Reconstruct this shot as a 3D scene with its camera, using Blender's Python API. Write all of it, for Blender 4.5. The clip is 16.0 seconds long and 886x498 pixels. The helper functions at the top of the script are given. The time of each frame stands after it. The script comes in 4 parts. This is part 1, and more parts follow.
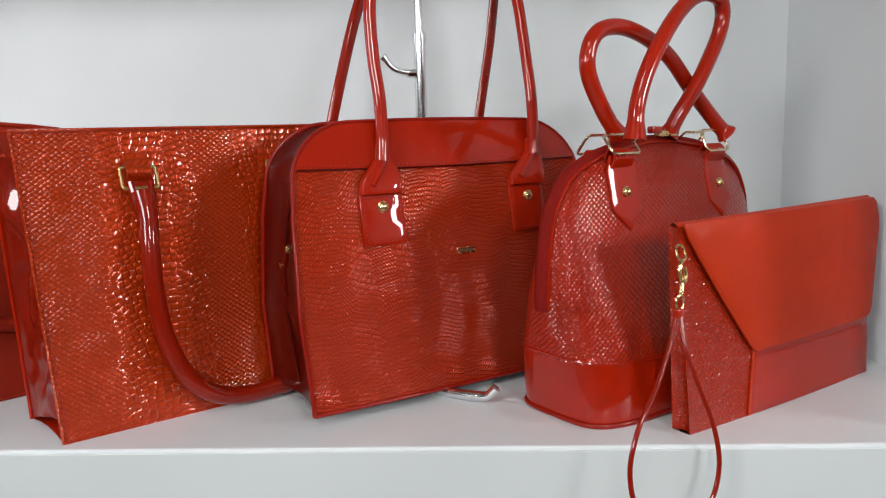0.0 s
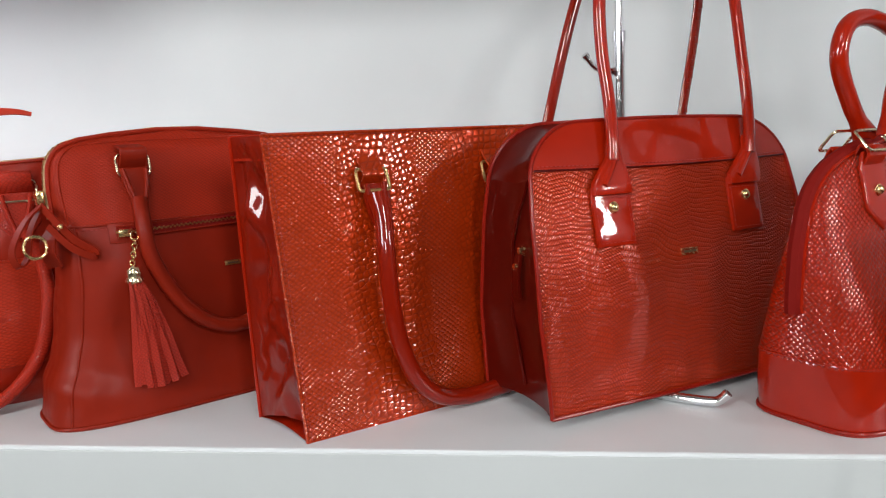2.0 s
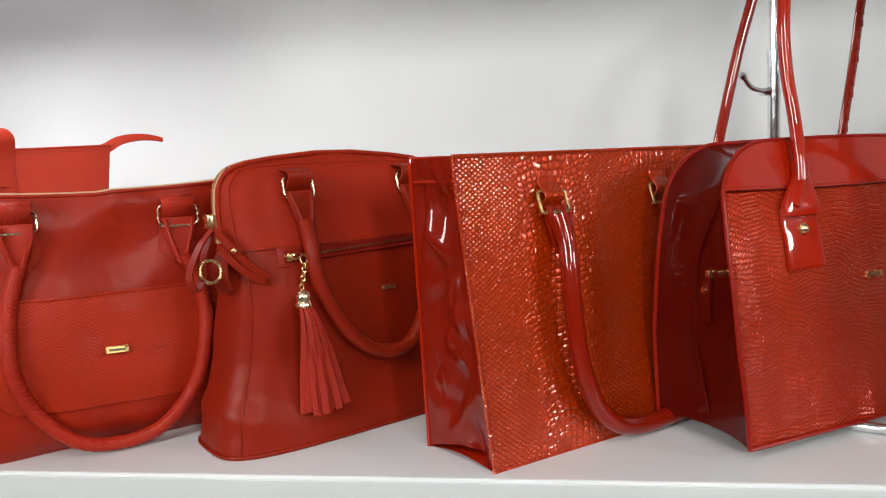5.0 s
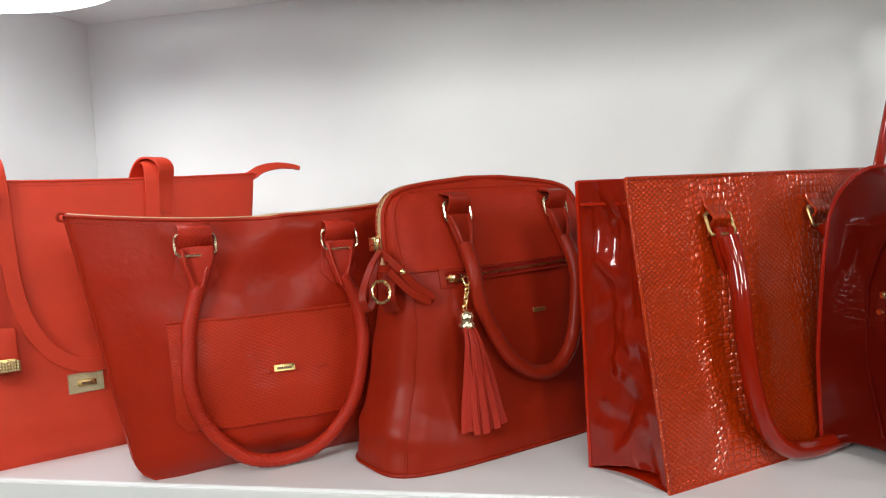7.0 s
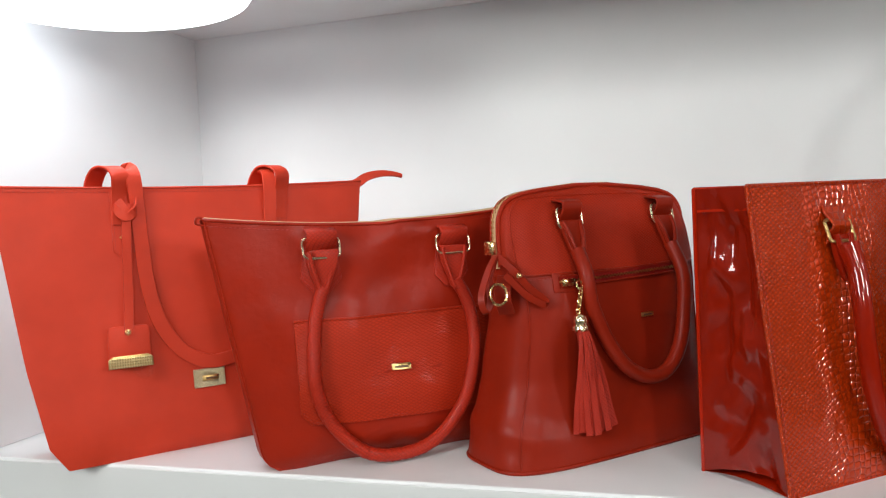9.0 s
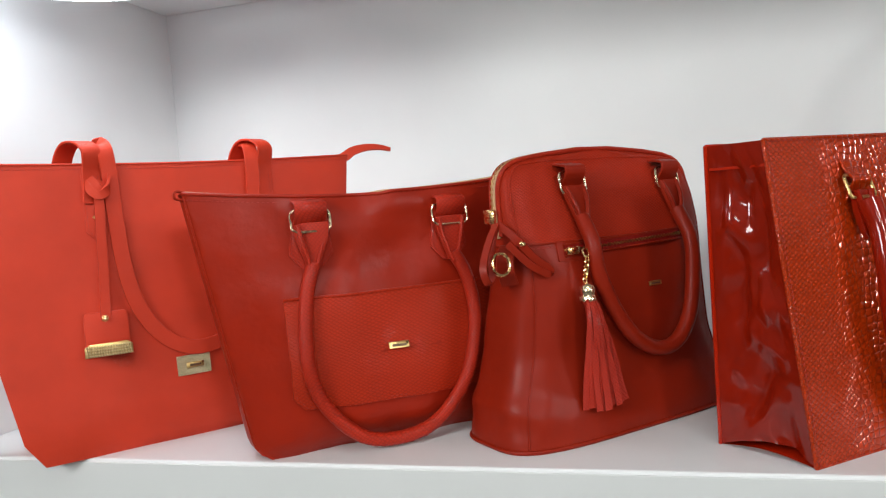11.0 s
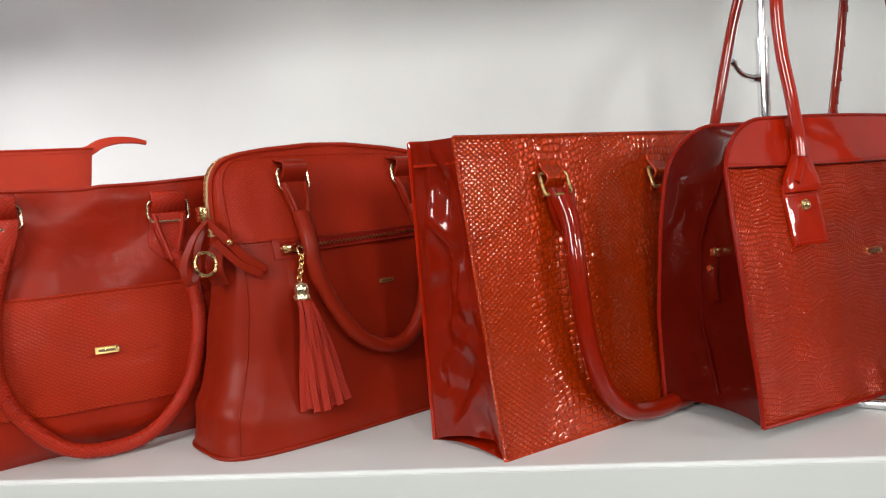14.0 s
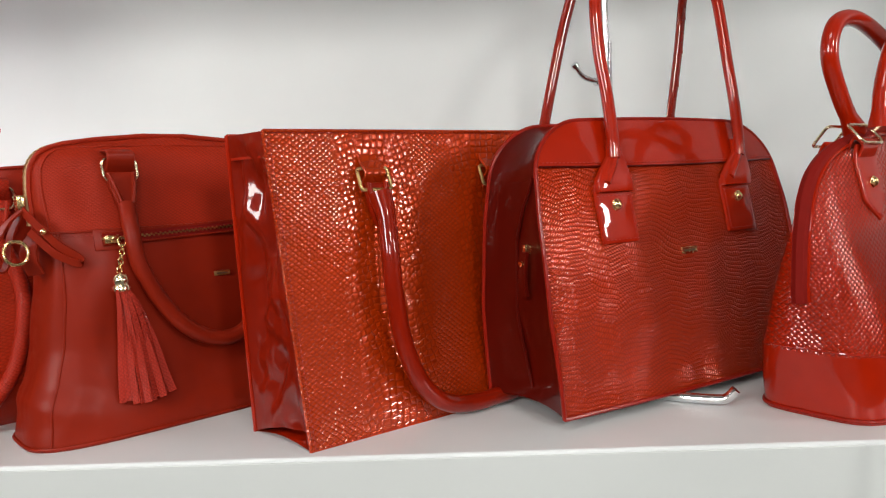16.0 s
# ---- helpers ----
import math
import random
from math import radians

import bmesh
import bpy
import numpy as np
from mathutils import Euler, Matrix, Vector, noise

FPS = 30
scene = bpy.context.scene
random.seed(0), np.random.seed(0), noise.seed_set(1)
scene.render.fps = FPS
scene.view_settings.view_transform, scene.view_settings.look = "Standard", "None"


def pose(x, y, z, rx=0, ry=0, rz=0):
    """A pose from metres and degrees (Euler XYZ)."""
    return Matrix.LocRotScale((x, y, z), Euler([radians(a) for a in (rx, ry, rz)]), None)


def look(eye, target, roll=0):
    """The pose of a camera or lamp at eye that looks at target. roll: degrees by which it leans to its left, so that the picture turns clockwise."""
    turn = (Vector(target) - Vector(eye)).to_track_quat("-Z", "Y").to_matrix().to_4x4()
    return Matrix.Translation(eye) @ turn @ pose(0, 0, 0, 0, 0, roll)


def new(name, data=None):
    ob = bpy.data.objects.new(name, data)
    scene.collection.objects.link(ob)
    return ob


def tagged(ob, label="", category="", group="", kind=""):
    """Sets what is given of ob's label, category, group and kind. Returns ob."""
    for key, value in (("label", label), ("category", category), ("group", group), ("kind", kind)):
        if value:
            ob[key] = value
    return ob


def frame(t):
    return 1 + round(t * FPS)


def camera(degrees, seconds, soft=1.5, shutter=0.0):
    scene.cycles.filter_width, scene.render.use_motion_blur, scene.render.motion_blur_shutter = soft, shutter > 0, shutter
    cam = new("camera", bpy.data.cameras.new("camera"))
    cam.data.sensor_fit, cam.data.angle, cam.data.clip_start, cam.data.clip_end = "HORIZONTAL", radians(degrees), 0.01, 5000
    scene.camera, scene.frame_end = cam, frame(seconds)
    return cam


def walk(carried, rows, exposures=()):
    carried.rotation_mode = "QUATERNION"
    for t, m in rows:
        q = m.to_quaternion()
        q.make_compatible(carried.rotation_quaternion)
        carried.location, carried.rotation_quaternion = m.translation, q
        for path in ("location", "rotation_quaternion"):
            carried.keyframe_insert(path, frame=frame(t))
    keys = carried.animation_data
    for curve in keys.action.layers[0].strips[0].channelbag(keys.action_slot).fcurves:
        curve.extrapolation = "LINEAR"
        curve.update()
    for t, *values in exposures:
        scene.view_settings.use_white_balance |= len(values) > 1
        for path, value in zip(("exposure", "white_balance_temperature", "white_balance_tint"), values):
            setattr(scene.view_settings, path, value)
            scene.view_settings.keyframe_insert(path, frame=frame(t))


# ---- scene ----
cam = camera(62.1, 16.0, 1.2)
PATH = [
    (0, (0.092, 0.259, 1.299), (-0.01, 2.234, 0.998), -1.7),
    (0.5, (0.043, 0.26, 1.306), (-0.049, 2.229, 0.968), -2.0),
    (1, (0.004, 0.255, 1.303), (-0.131, 2.226, 0.991), -2.2),
    (1.5, (-0.049, 0.252, 1.305), (-0.232, 2.222, 1.018), -2.5),
    (2, (-0.094, 0.252, 1.304), (-0.354, 2.213, 1.013), -2.5),
    (2.5, (-0.128, 0.246, 1.302), (-0.414, 2.207, 1.035), -2.8),
    (3, (-0.161, 0.249, 1.304), (-0.461, 2.21, 1.049), -3.6),
    (3.5, (-0.186, 0.252, 1.303), (-0.551, 2.204, 1.065), -3.8),
    (3.7, (-0.19, 0.252, 1.307), (-0.537, 2.206, 1.054), -4.0),
    (5.8, (-0.34, 0.229, 1.303), (-0.645, 2.196, 1.112), -2.6),
    (6, (-0.357, 0.214, 1.306), (-0.674, 2.18, 1.116), -2.4),
    (6.5, (-0.375, 0.22, 1.303), (-0.754, 2.179, 1.161), -2.6),
    (7, (-0.391, 0.205, 1.3), (-0.819, 2.155, 1.182), -3.0),
    (7.5, (-0.404, 0.195, 1.3), (-0.858, 2.14, 1.201), -2.6),
    (8, (-0.428, 0.184, 1.299), (-0.934, 2.115, 1.188), -2.7),
    (8.5, (-0.457, 0.167, 1.298), (-0.982, 2.094, 1.2), -2.3),
    (8.7, (-0.449, 0.159, 1.302), (-1.016, 2.075, 1.213), -2.5),
    (10.8, (-0.482, 0.189, 1.274), (-1.032, 2.111, 1.188), -4.3),
    (11, (-0.484, 0.201, 1.276), (-1.009, 2.128, 1.16), -4.2),
    (11.5, (-0.475, 0.223, 1.268), (-0.934, 2.166, 1.158), -3.8),
    (12, (-0.459, 0.243, 1.261), (-0.873, 2.196, 1.132), -4.1),
    (12.5, (-0.432, 0.251, 1.263), (-0.787, 2.214, 1.124), -4.3),
    (13, (-0.391, 0.256, 1.265), (-0.699, 2.227, 1.113), -4.5),
    (13.5, (-0.352, 0.258, 1.264), (-0.612, 2.235, 1.113), -4.3),
    (14, (-0.301, 0.254, 1.263), (-0.534, 2.235, 1.115), -4.1),
    (14.5, (-0.261, 0.257, 1.258), (-0.464, 2.241, 1.1), -3.5),
    (15, (-0.226, 0.253, 1.252), (-0.407, 2.238, 1.089), -2.9),
    (15.5, (-0.198, 0.254, 1.254), (-0.353, 2.241, 1.09), -3.3),
    (16, (-0.154, 0.256, 1.249), (-0.276, 2.246, 1.093), -3.0),
]
walk(cam, [(t, look(eye, target, roll)) for t, eye, target, roll in PATH],
     [(0, -0.25, 6100, 10), (3.5, -0.18, 6150, 10), (6, -0.1, 6400, 10), (8.5, -0.14, 6350, 10), (11, -0.2, 6250, 10), (13, -0.14, 6500, 10), (16, -0.15, 6450, 10)])

# ---- world and large lights ----
SHELF, EDGE, BACK, LEFT, RIGHT, TOP = 1.0, 0.938, 1.50, -1.37, 0.59, 1.69
world = bpy.data.worlds.new("shop_air")
world.use_nodes = True
world.node_tree.nodes["Background"].inputs[0].default_value = (0.9, 0.95, 1.0, 1)
world.node_tree.nodes["Background"].inputs[1].default_value = 0.01
scene.world = world


def lamp(name, x, y, z, target, size, watts, colour=(1.0, 1.0, 0.93), size_y=None):
    d = bpy.data.lights.new(name, "AREA")
    d.energy, d.color, d.size = watts, colour, size
    if size_y:
        d.shape, d.size_y = "RECTANGLE", size_y
    ob = new(name, d)
    ob.matrix_world = look((x, y, z), target)
    return ob


SPOTS = [
    ((0.1, -2.4, 2.0), (-0.2, 1.2, 1.25), 0.42, 14.0),
    ((1.25, -1.7, 2.45), (0.2, 1.2, 1.2), 0.42, 31.0),
    ((2.5, 0.0, 1.9), (-0.3, 1.05, 1.2), 0.42, 22.0),
    ((-1.9, -1.7, 2.2), (0.4, 1.3, 1.2), 0.9, 48.0),
]
# overhead fill added to brighten the shelf top a little
FILL_PANELS = [(-0.3, -0.4, 5.0)]
for eye, aim, size, watts in SPOTS:
    lamp("spot_light", *eye, aim, size, watts)
for px, py, watts in FILL_PANELS:
    lamp("shelf_fill_light", px, py, 2.776, (px, py, 0), 0.58, watts)


# ---- materials ----
class Mat:
    """A small builder of node materials."""

    def __init__(self, name, base=(0.8, 0.8, 0.8), rough=0.5, metal=0.0, coat=0.0, coat_rough=0.05, spec=0.5):
        self.m = bpy.data.materials.new(name)
        self.m.use_nodes = True
        self.t = self.m.node_tree
        self.p = self.t.nodes["Principled BSDF"]
        self.p.inputs["Base Color"].default_value = (*base, 1)
        self.p.inputs["Roughness"].default_value = rough
        self.p.inputs["Metallic"].default_value = metal
        self.p.inputs["Coat Weight"].default_value = coat
        self.p.inputs["Coat Roughness"].default_value = coat_rough
        self.p.inputs["Specular IOR Level"].default_value = spec
        self.xyz = None

    def node(self, kind, **sets):
        n = self.t.nodes.new(kind)
        for k, v in sets.items():
            if k == "operation":
                n.operation = v
            elif k == "feature":
                n.feature = v
            elif k == "voronoi_dimensions":
                n.voronoi_dimensions = v
            elif k == "data_type":
                n.data_type = v
        return n

    def link(self, a, b):
        self.t.links.new(a, b)

    def place(self, scale=(1, 1, 1), turn=0.0):
        if self.xyz is None:
            self.xyz = self.node("ShaderNodeTexCoord").outputs["Object"]
        mp = self.node("ShaderNodeMapping")
        mp.inputs["Scale"].default_value = scale
        mp.inputs["Rotation"].default_value = (0, radians(turn), 0)
        self.link(self.xyz, mp.inputs["Vector"])
        return mp.outputs["Vector"]

    def noise(self, scale, detail=3, rough=0.55, vec=None):
        n = self.node("ShaderNodeTexNoise")
        n.inputs["Scale"].default_value = scale
        n.inputs["Detail"].default_value = detail
        n.inputs["Roughness"].default_value = rough
        self.link(vec or self.place(), n.inputs["Vector"])
        return n.outputs["Fac"]

    def math(self, op, a, b=None, c=None):
        n = self.node("ShaderNodeMath", operation=op)
        for i, v in enumerate((a, b, c)):
            if v is None:
                continue
            if isinstance(v, (int, float)):
                n.inputs[i].default_value = v
            else:
                self.link(v, n.inputs[i])
        return n.outputs[0]

    def ramp(self, fac, lo, hi, out_lo=0.0, out_hi=1.0):
        n = self.node("ShaderNodeMapRange")
        n.inputs["From Min"].default_value, n.inputs["From Max"].default_value = lo, hi
        n.inputs["To Min"].default_value, n.inputs["To Max"].default_value = out_lo, out_hi
        self.link(fac, n.inputs["Value"])
        return n.outputs["Result"]

    def mix(self, fac, a, b):
        n = self.node("ShaderNodeMix", data_type="RGBA")
        for sock, v in ((n.inputs[0], fac), (n.inputs[6], a), (n.inputs[7], b)):
            if isinstance(v, (tuple, list)):
                sock.default_value = (*v, 1)
            elif isinstance(v, (int, float)):
                sock.default_value = v
            else:
                self.link(v, sock)
        return n.outputs[2]

    def bump(self, height, strength, distance, coat=True):
        n = self.node("ShaderNodeBump")
        n.inputs["Strength"].default_value = strength
        n.inputs["Distance"].default_value = distance
        self.link(height, n.inputs["Height"])
        self.link(n.outputs[0], self.p.inputs["Normal"])
        if coat:
            self.link(n.outputs[0], self.p.inputs["Coat Normal"])
        return self

    def colour(self, sock):
        self.link(sock, self.p.inputs["Base Color"])

    def rough(self, sock):
        self.link(sock, self.p.inputs["Roughness"])


def paint(name, base, rough=0.55):
    k = Mat(name, base, rough)
    n = k.noise(3.0, 4)
    k.colour(k.mix(k.ramp(n, 0.3, 0.7), tuple(c * 0.94 for c in base), base))
    k.rough(k.ramp(k.noise(11.0, 3), 0.3, 0.7, rough - 0.06, rough + 0.06))
    return k.bump(k.math("ADD", k.noise(420, 2), k.math("MULTIPLY", n, 2.0)), 0.10, 0.0006).m


def smooth_leather(name, base, rough, coat=0.0, grain=0.12, grain_scale=900, crease=0.5, spec=0.13):
    k = Mat(name, base, rough, coat=coat * 0.5, coat_rough=0.2, spec=spec)
    big = k.noise(14, 3)
    mid = k.noise(60, 3)
    k.colour(k.mix(k.ramp(big, 0.3, 0.7), tuple(c * 0.9 for c in base), tuple(min(c * 1.06, 1) for c in base)))
    k.rough(k.ramp(mid, 0.3, 0.7, rough - 0.08, rough + 0.08))
    v = k.node("ShaderNodeTexVoronoi", feature="DISTANCE_TO_EDGE")
    v.inputs["Scale"].default_value = grain_scale
    k.link(k.place(), v.inputs["Vector"])
    h = k.math("ADD", k.math("MULTIPLY", k.ramp(v.outputs["Distance"], 0.0, 0.25), grain), k.math("MULTIPLY", big, 4 * crease))
    h = k.math("ADD", h, k.math("MULTIPLY", mid, crease))
    return k.bump(h, 0.6, 0.0012).m


def patent(name, base, rough=0.3, wave=1.0, gloss=0.9):
    k = Mat(name, base, rough, coat=gloss, coat_rough=0.03, spec=0.06)
    n = k.noise(22, 2)
    k.colour(k.mix(k.ramp(n, 0.3, 0.7), tuple(c * 0.86 for c in base), base))
    h = k.math("ADD", k.math("MULTIPLY", n, wave), k.math("MULTIPLY", k.noise(160, 2), 0.12 * wave))
    return k.bump(h, 0.5, 0.002).m


def scales(k, size_x, size_z, random_amount, turn=45.0, warp=0.0, warp_scale=9.0, chevron=0.0):
    """A scale pattern: domed cells with sunk joints. Gives the height and the joint mask."""
    sep = k.node("ShaderNodeSeparateXYZ")
    k.link(k.place(), sep.inputs[0])
    com = k.node("ShaderNodeCombineXYZ")
    k.link(k.math("SUBTRACT", sep.outputs[0], sep.outputs[1]), com.inputs[0])
    up = sep.outputs[2]
    if chevron:
        zig = k.math("PINGPONG", k.math("ADD", sep.outputs[0], k.math("MULTIPLY", k.noise(14, 1), 0.05)), 0.026)
        up = k.math("ADD", up, k.math("MULTIPLY", zig, chevron))
    k.link(up, com.inputs[2])
    mp = k.node("ShaderNodeMapping")
    mp.inputs["Scale"].default_value = (1 / size_x, 0.0, 1 / size_z)
    mp.inputs["Rotation"].default_value = (0, radians(turn), 0)
    k.link(com.outputs[0], mp.inputs["Vector"])
    vec = mp.outputs["Vector"]
    if warp:
        n = k.node("ShaderNodeTexNoise")
        n.inputs["Scale"].default_value = warp_scale
        n.inputs["Detail"].default_value = 1.0
        k.link(k.place(), n.inputs["Vector"])
        add = k.node("ShaderNodeVectorMath", operation="MULTIPLY_ADD")
        add.inputs[1].default_value = (warp, 0.0, warp)
        k.link(n.outputs["Color"], add.inputs[0])
        k.link(vec, add.inputs[2])
        vec = add.outputs[0]
    out = []
    for feature in ("F1", "DISTANCE_TO_EDGE"):
        v = k.node("ShaderNodeTexVoronoi", feature=feature)
        v.inputs["Scale"].default_value = 1.0
        v.inputs["Randomness"].default_value = random_amount
        k.link(vec, v.inputs["Vector"])
        out.append(v.outputs["Distance"])
    dome = k.math("SUBTRACT", 1.0, k.math("POWER", out[0], 2.0))
    joint = k.ramp(out[1], 0.0, 0.24)
    return k.math("ADD", k.math("MULTIPLY", dome, 0.75), k.math("MULTIPLY", joint, 0.6)), joint


def scaled_leather(name, base, size, rough=0.3, coat=0.8, depth=0.0004, strength=1.0, croc=False, warp=0.0, turn=45.0, aspect=0.8, film=0.07, pearl=0.0, loose=0.25, chevron=0.0):
    """Leather with a pressed scale print under a glossy film; pearl is the share of pearly pigment."""
    k = Mat(name, base, rough, coat=coat, coat_rough=film, spec=0.12, metal=pearl)
    h, j = scales(k, size, size * aspect, loose, turn, warp, 9.0, chevron)
    if croc:
        h2, j2 = scales(k, size * 1.65, size * 1.45, 0.45, 0.0)
        h3, j3 = scales(k, size * 1.3, size * 1.25, 0.5, 20.0)
        sep = k.node("ShaderNodeSeparateXYZ")
        k.link(k.place(), sep.inputs[0])
        wob = k.math("ADD", sep.outputs[0], k.math("MULTIPLY", k.math("SUBTRACT", k.noise(18, 2), 0.5), 0.04))
        near = k.math("MINIMUM", k.math("ABSOLUTE", k.math("SUBTRACT", wob, 0.112)), k.math("ABSOLUTE", k.math("SUBTRACT", wob, 0.262)))
        for hh, jj, wide in ((h3, j3, 0.048), (h2, j2, 0.020)):
            band = k.ramp(near, wide - 0.004, wide + 0.006, 1.0, 0.0)
            inv = k.math("SUBTRACT", 1.0, band)
            h = k.math("ADD", k.math("MULTIPLY", h, inv), k.math("MULTIPLY", k.math("MULTIPLY", hh, 0.95), band))
            j = k.math("ADD", k.math("MULTIPLY", j, inv), k.math("MULTIPLY", jj, band))
    big = k.noise(12, 3)
    face = k.mix(k.ramp(big, 0.3, 0.7), tuple(c * 0.88 for c in base), tuple(min(1, c * 1.1) for c in base))
    # joints coloured darker: shade between the scales painted into the base
    k.colour(k.mix(j, tuple(c * 0.66 for c in base), face))
    press = k.ramp(k.noise(26, 2), 0.35, 0.65, 0.8, 1.15)
    h = k.math("ADD", k.math("MULTIPLY", h, press), k.math("MULTIPLY", big, 0.6))
    return k.bump(h, strength, depth).m


def metal(name, base, rough=0.22):
    k = Mat(name, base, rough, metal=1.0)
    k.rough(k.ramp(k.noise(240, 3), 0.3, 0.7, rough - 0.08, rough + 0.12))
    return k.bump(k.noise(500, 2), 0.06, 0.0004).m


def glitter(name, base):
    k = Mat(name, base, 0.3, metal=1.0)
    v = k.node("ShaderNodeTexVoronoi", feature="F1")
    v.inputs["Scale"].default_value = 900.0
    k.link(k.place(), v.inputs["Vector"])
    k.colour(k.mix(k.ramp(v.outputs["Distance"], 0.0, 0.6), base, tuple(c * 0.55 for c in base)))
    return k.bump(v.outputs["Distance"], 1.0, 0.001).m


def zip_tape(name, base):
    k = Mat(name, base, 0.75, spec=0.12)
    return k.bump(k.noise(2200, 2), 0.4, 0.0004).m


WALL = paint("wall_paint", (0.80, 0.82, 0.825))
BOARD = paint("lacquered_board", (0.77, 0.79, 0.80), 0.34)
TRIM = paint("grey_lacquer", (0.64, 0.66, 0.66), 0.4)
# near-black, so the unseen room gives little bounce light and dim reflections
ROOM = paint("dark_room_paint", (0.14, 0.135, 0.13), 0.7)
FLOOR = paint("floor_tiles", (0.22, 0.21, 0.20), 0.35)
GOLD = metal("polished_gold", (0.86, 0.64, 0.30))
OLD_GOLD = metal("brass_zip", (0.55, 0.38, 0.15), 0.32)
PALE_GOLD = metal("pale_gold", (0.90, 0.76, 0.50), 0.2)
CHROME = metal("chrome", (0.78, 0.78, 0.79), 0.12)
MATT_GOLD = metal("matt_gold", (0.62, 0.50, 0.28), 0.48)
GLITTER = glitter("gold_glitter", (0.80, 0.68, 0.42))
INK = Mat("engraving", (0.10, 0.05, 0.02), 0.5).m
RED = (0.38, 0.013, 0.001)
PATENT = patent("red_patent", RED, 0.32, 0.5)
PIPING = smooth_leather("red_piping", (0.26, 0.009, 0.003), 0.34, 0.5, 0.02, 900, 0.1)
# red patent darkened: the shade of recessed parts is in the colour
PATENT_SHADED = patent("shaded_red_patent", (0.09, 0.003, 0.001), 0.3, 0.5, 0.45)
PATENT_DARK = patent("dark_red_patent", (0.25, 0.009, 0.001), 0.3, 0.5, 0.8)
PATENT_CRUMPLED = patent("crumpled_red_patent", (0.22, 0.008, 0.001), 0.3, 1.0, 0.85)
SNAKE_B = scaled_leather("red_scale_print", (0.43, 0.017, 0.001), 0.0052, 0.28, 0.9, 0.0010, aspect=0.85, film=0.06, pearl=0.2, warp=0.4)
SNAKE_C = scaled_leather("fine_snake_print", (0.46, 0.025, 0.001), 0.0047, 0.27, 0.55, 0.0009, warp=0.6, aspect=0.72, film=0.10, pearl=0.32, chevron=0.55, loose=0.2)
CROC_D = scaled_leather("crocodile_print", (0.48, 0.035, 0.001), 0.0052, 0.28, 0.75, 0.0007, croc=True, film=0.09, pearl=0.32, aspect=0.75, warp=0.5)
GRAIN_A = scaled_leather("pebbled_red", (0.43, 0.019, 0.001), 0.0044, 0.28, 0.7, 0.0008, film=0.10, loose=0.6)
PLAIN_A = smooth_leather("smooth_orange_red", (0.47, 0.029, 0.003), 0.42, 0.2, 0.05, 900, 0.12)
PATENT_A = patent("film_covered_red", (0.33, 0.014, 0.004), 0.25, 1.2)
LEATHER_E = smooth_leather("oiled_dark_red", (0.24, 0.013, 0.003), 0.44, 0.14, 0.04, 800, 0.25, 0.14)
UPPER_E = scaled_leather("dull_snake_red", (0.36, 0.021, 0.006), 0.0040, 0.5, 0.05, 0.0003, aspect=0.6)
TASSEL_E = scaled_leather("crackled_red", (0.44, 0.030, 0.016), 0.0040, 0.45, 0.2, 0.0004)
LEATHER_F = smooth_leather("soft_red", (0.31, 0.016, 0.004), 0.42, 0.14, 0.04, 700, 1.1, 0.15)
POCKET_F = scaled_leather("pocket_snake_red", (0.44, 0.027, 0.007), 0.0054, 0.45, 0.1, 0.0004, aspect=0.55)
HANDLE_F = scaled_leather("handle_snake_red", (0.42, 0.025, 0.010), 0.0040, 0.4, 0.15, 0.0003)
LEATHER_G = smooth_leather("matt_coral_red", (0.56, 0.043, 0.017), 0.42, 0.05, 0.16, 900, 0.12, 0.2)
TAPE = zip_tape("dark_red_tape", (0.20, 0.007, 0.004))
TAN = zip_tape("tan_tape", (0.55, 0.36, 0.20))
LINING = zip_tape("dark_lining", (0.2, 0.010, 0.004))
THREAD = Mat("red_thread", (0.36, 0.02, 0.014), 0.7).m
FILM = Mat("clear_film", (0.95, 0.95, 0.95), 0.06)
FILM.p.inputs["Transmission Weight"].default_value = 1.0
FILM.p.inputs["IOR"].default_value = 1.2
FILM = FILM.bump(FILM.noise(90, 2), 0.8, 0.002).m
GLOW = Mat("lamp_glow", (1, 1, 1), 0.5)
GLOW.p.inputs["Emission Color"].default_value = (0.92, 0.96, 1.0, 1)
GLOW.p.inputs["Emission Strength"].default_value = 4.4
GLOW = GLOW.m
PANEL_GLOW = Mat("panel_glow", (1, 1, 1), 0.5)
PANEL_GLOW.p.inputs["Emission Color"].default_value = (1.0, 0.97, 0.93, 1)
PANEL_GLOW.p.inputs["Emission Strength"].default_value = 6.0
PANEL_GLOW = PANEL_GLOW.m
WHITE_METAL = Mat("white_enamel", (0.85, 0.86, 0.87), 0.35).m


# ---- mesh helpers ----
def part(name, bm, material, parent=None, label="", smooth=True):
    bmesh.ops.recalc_face_normals(bm, faces=bm.faces)
    me = bpy.data.meshes.new(name)
    bm.to_mesh(me)
    bm.free()
    me.materials.append(material)
    if smooth:
        me.shade_smooth()
        me.set_sharp_from_angle(angle=radians(42))
    ob = new(name, me)
    if parent:
        ob.parent = parent
    if label:
        tagged(ob, label)
    return ob


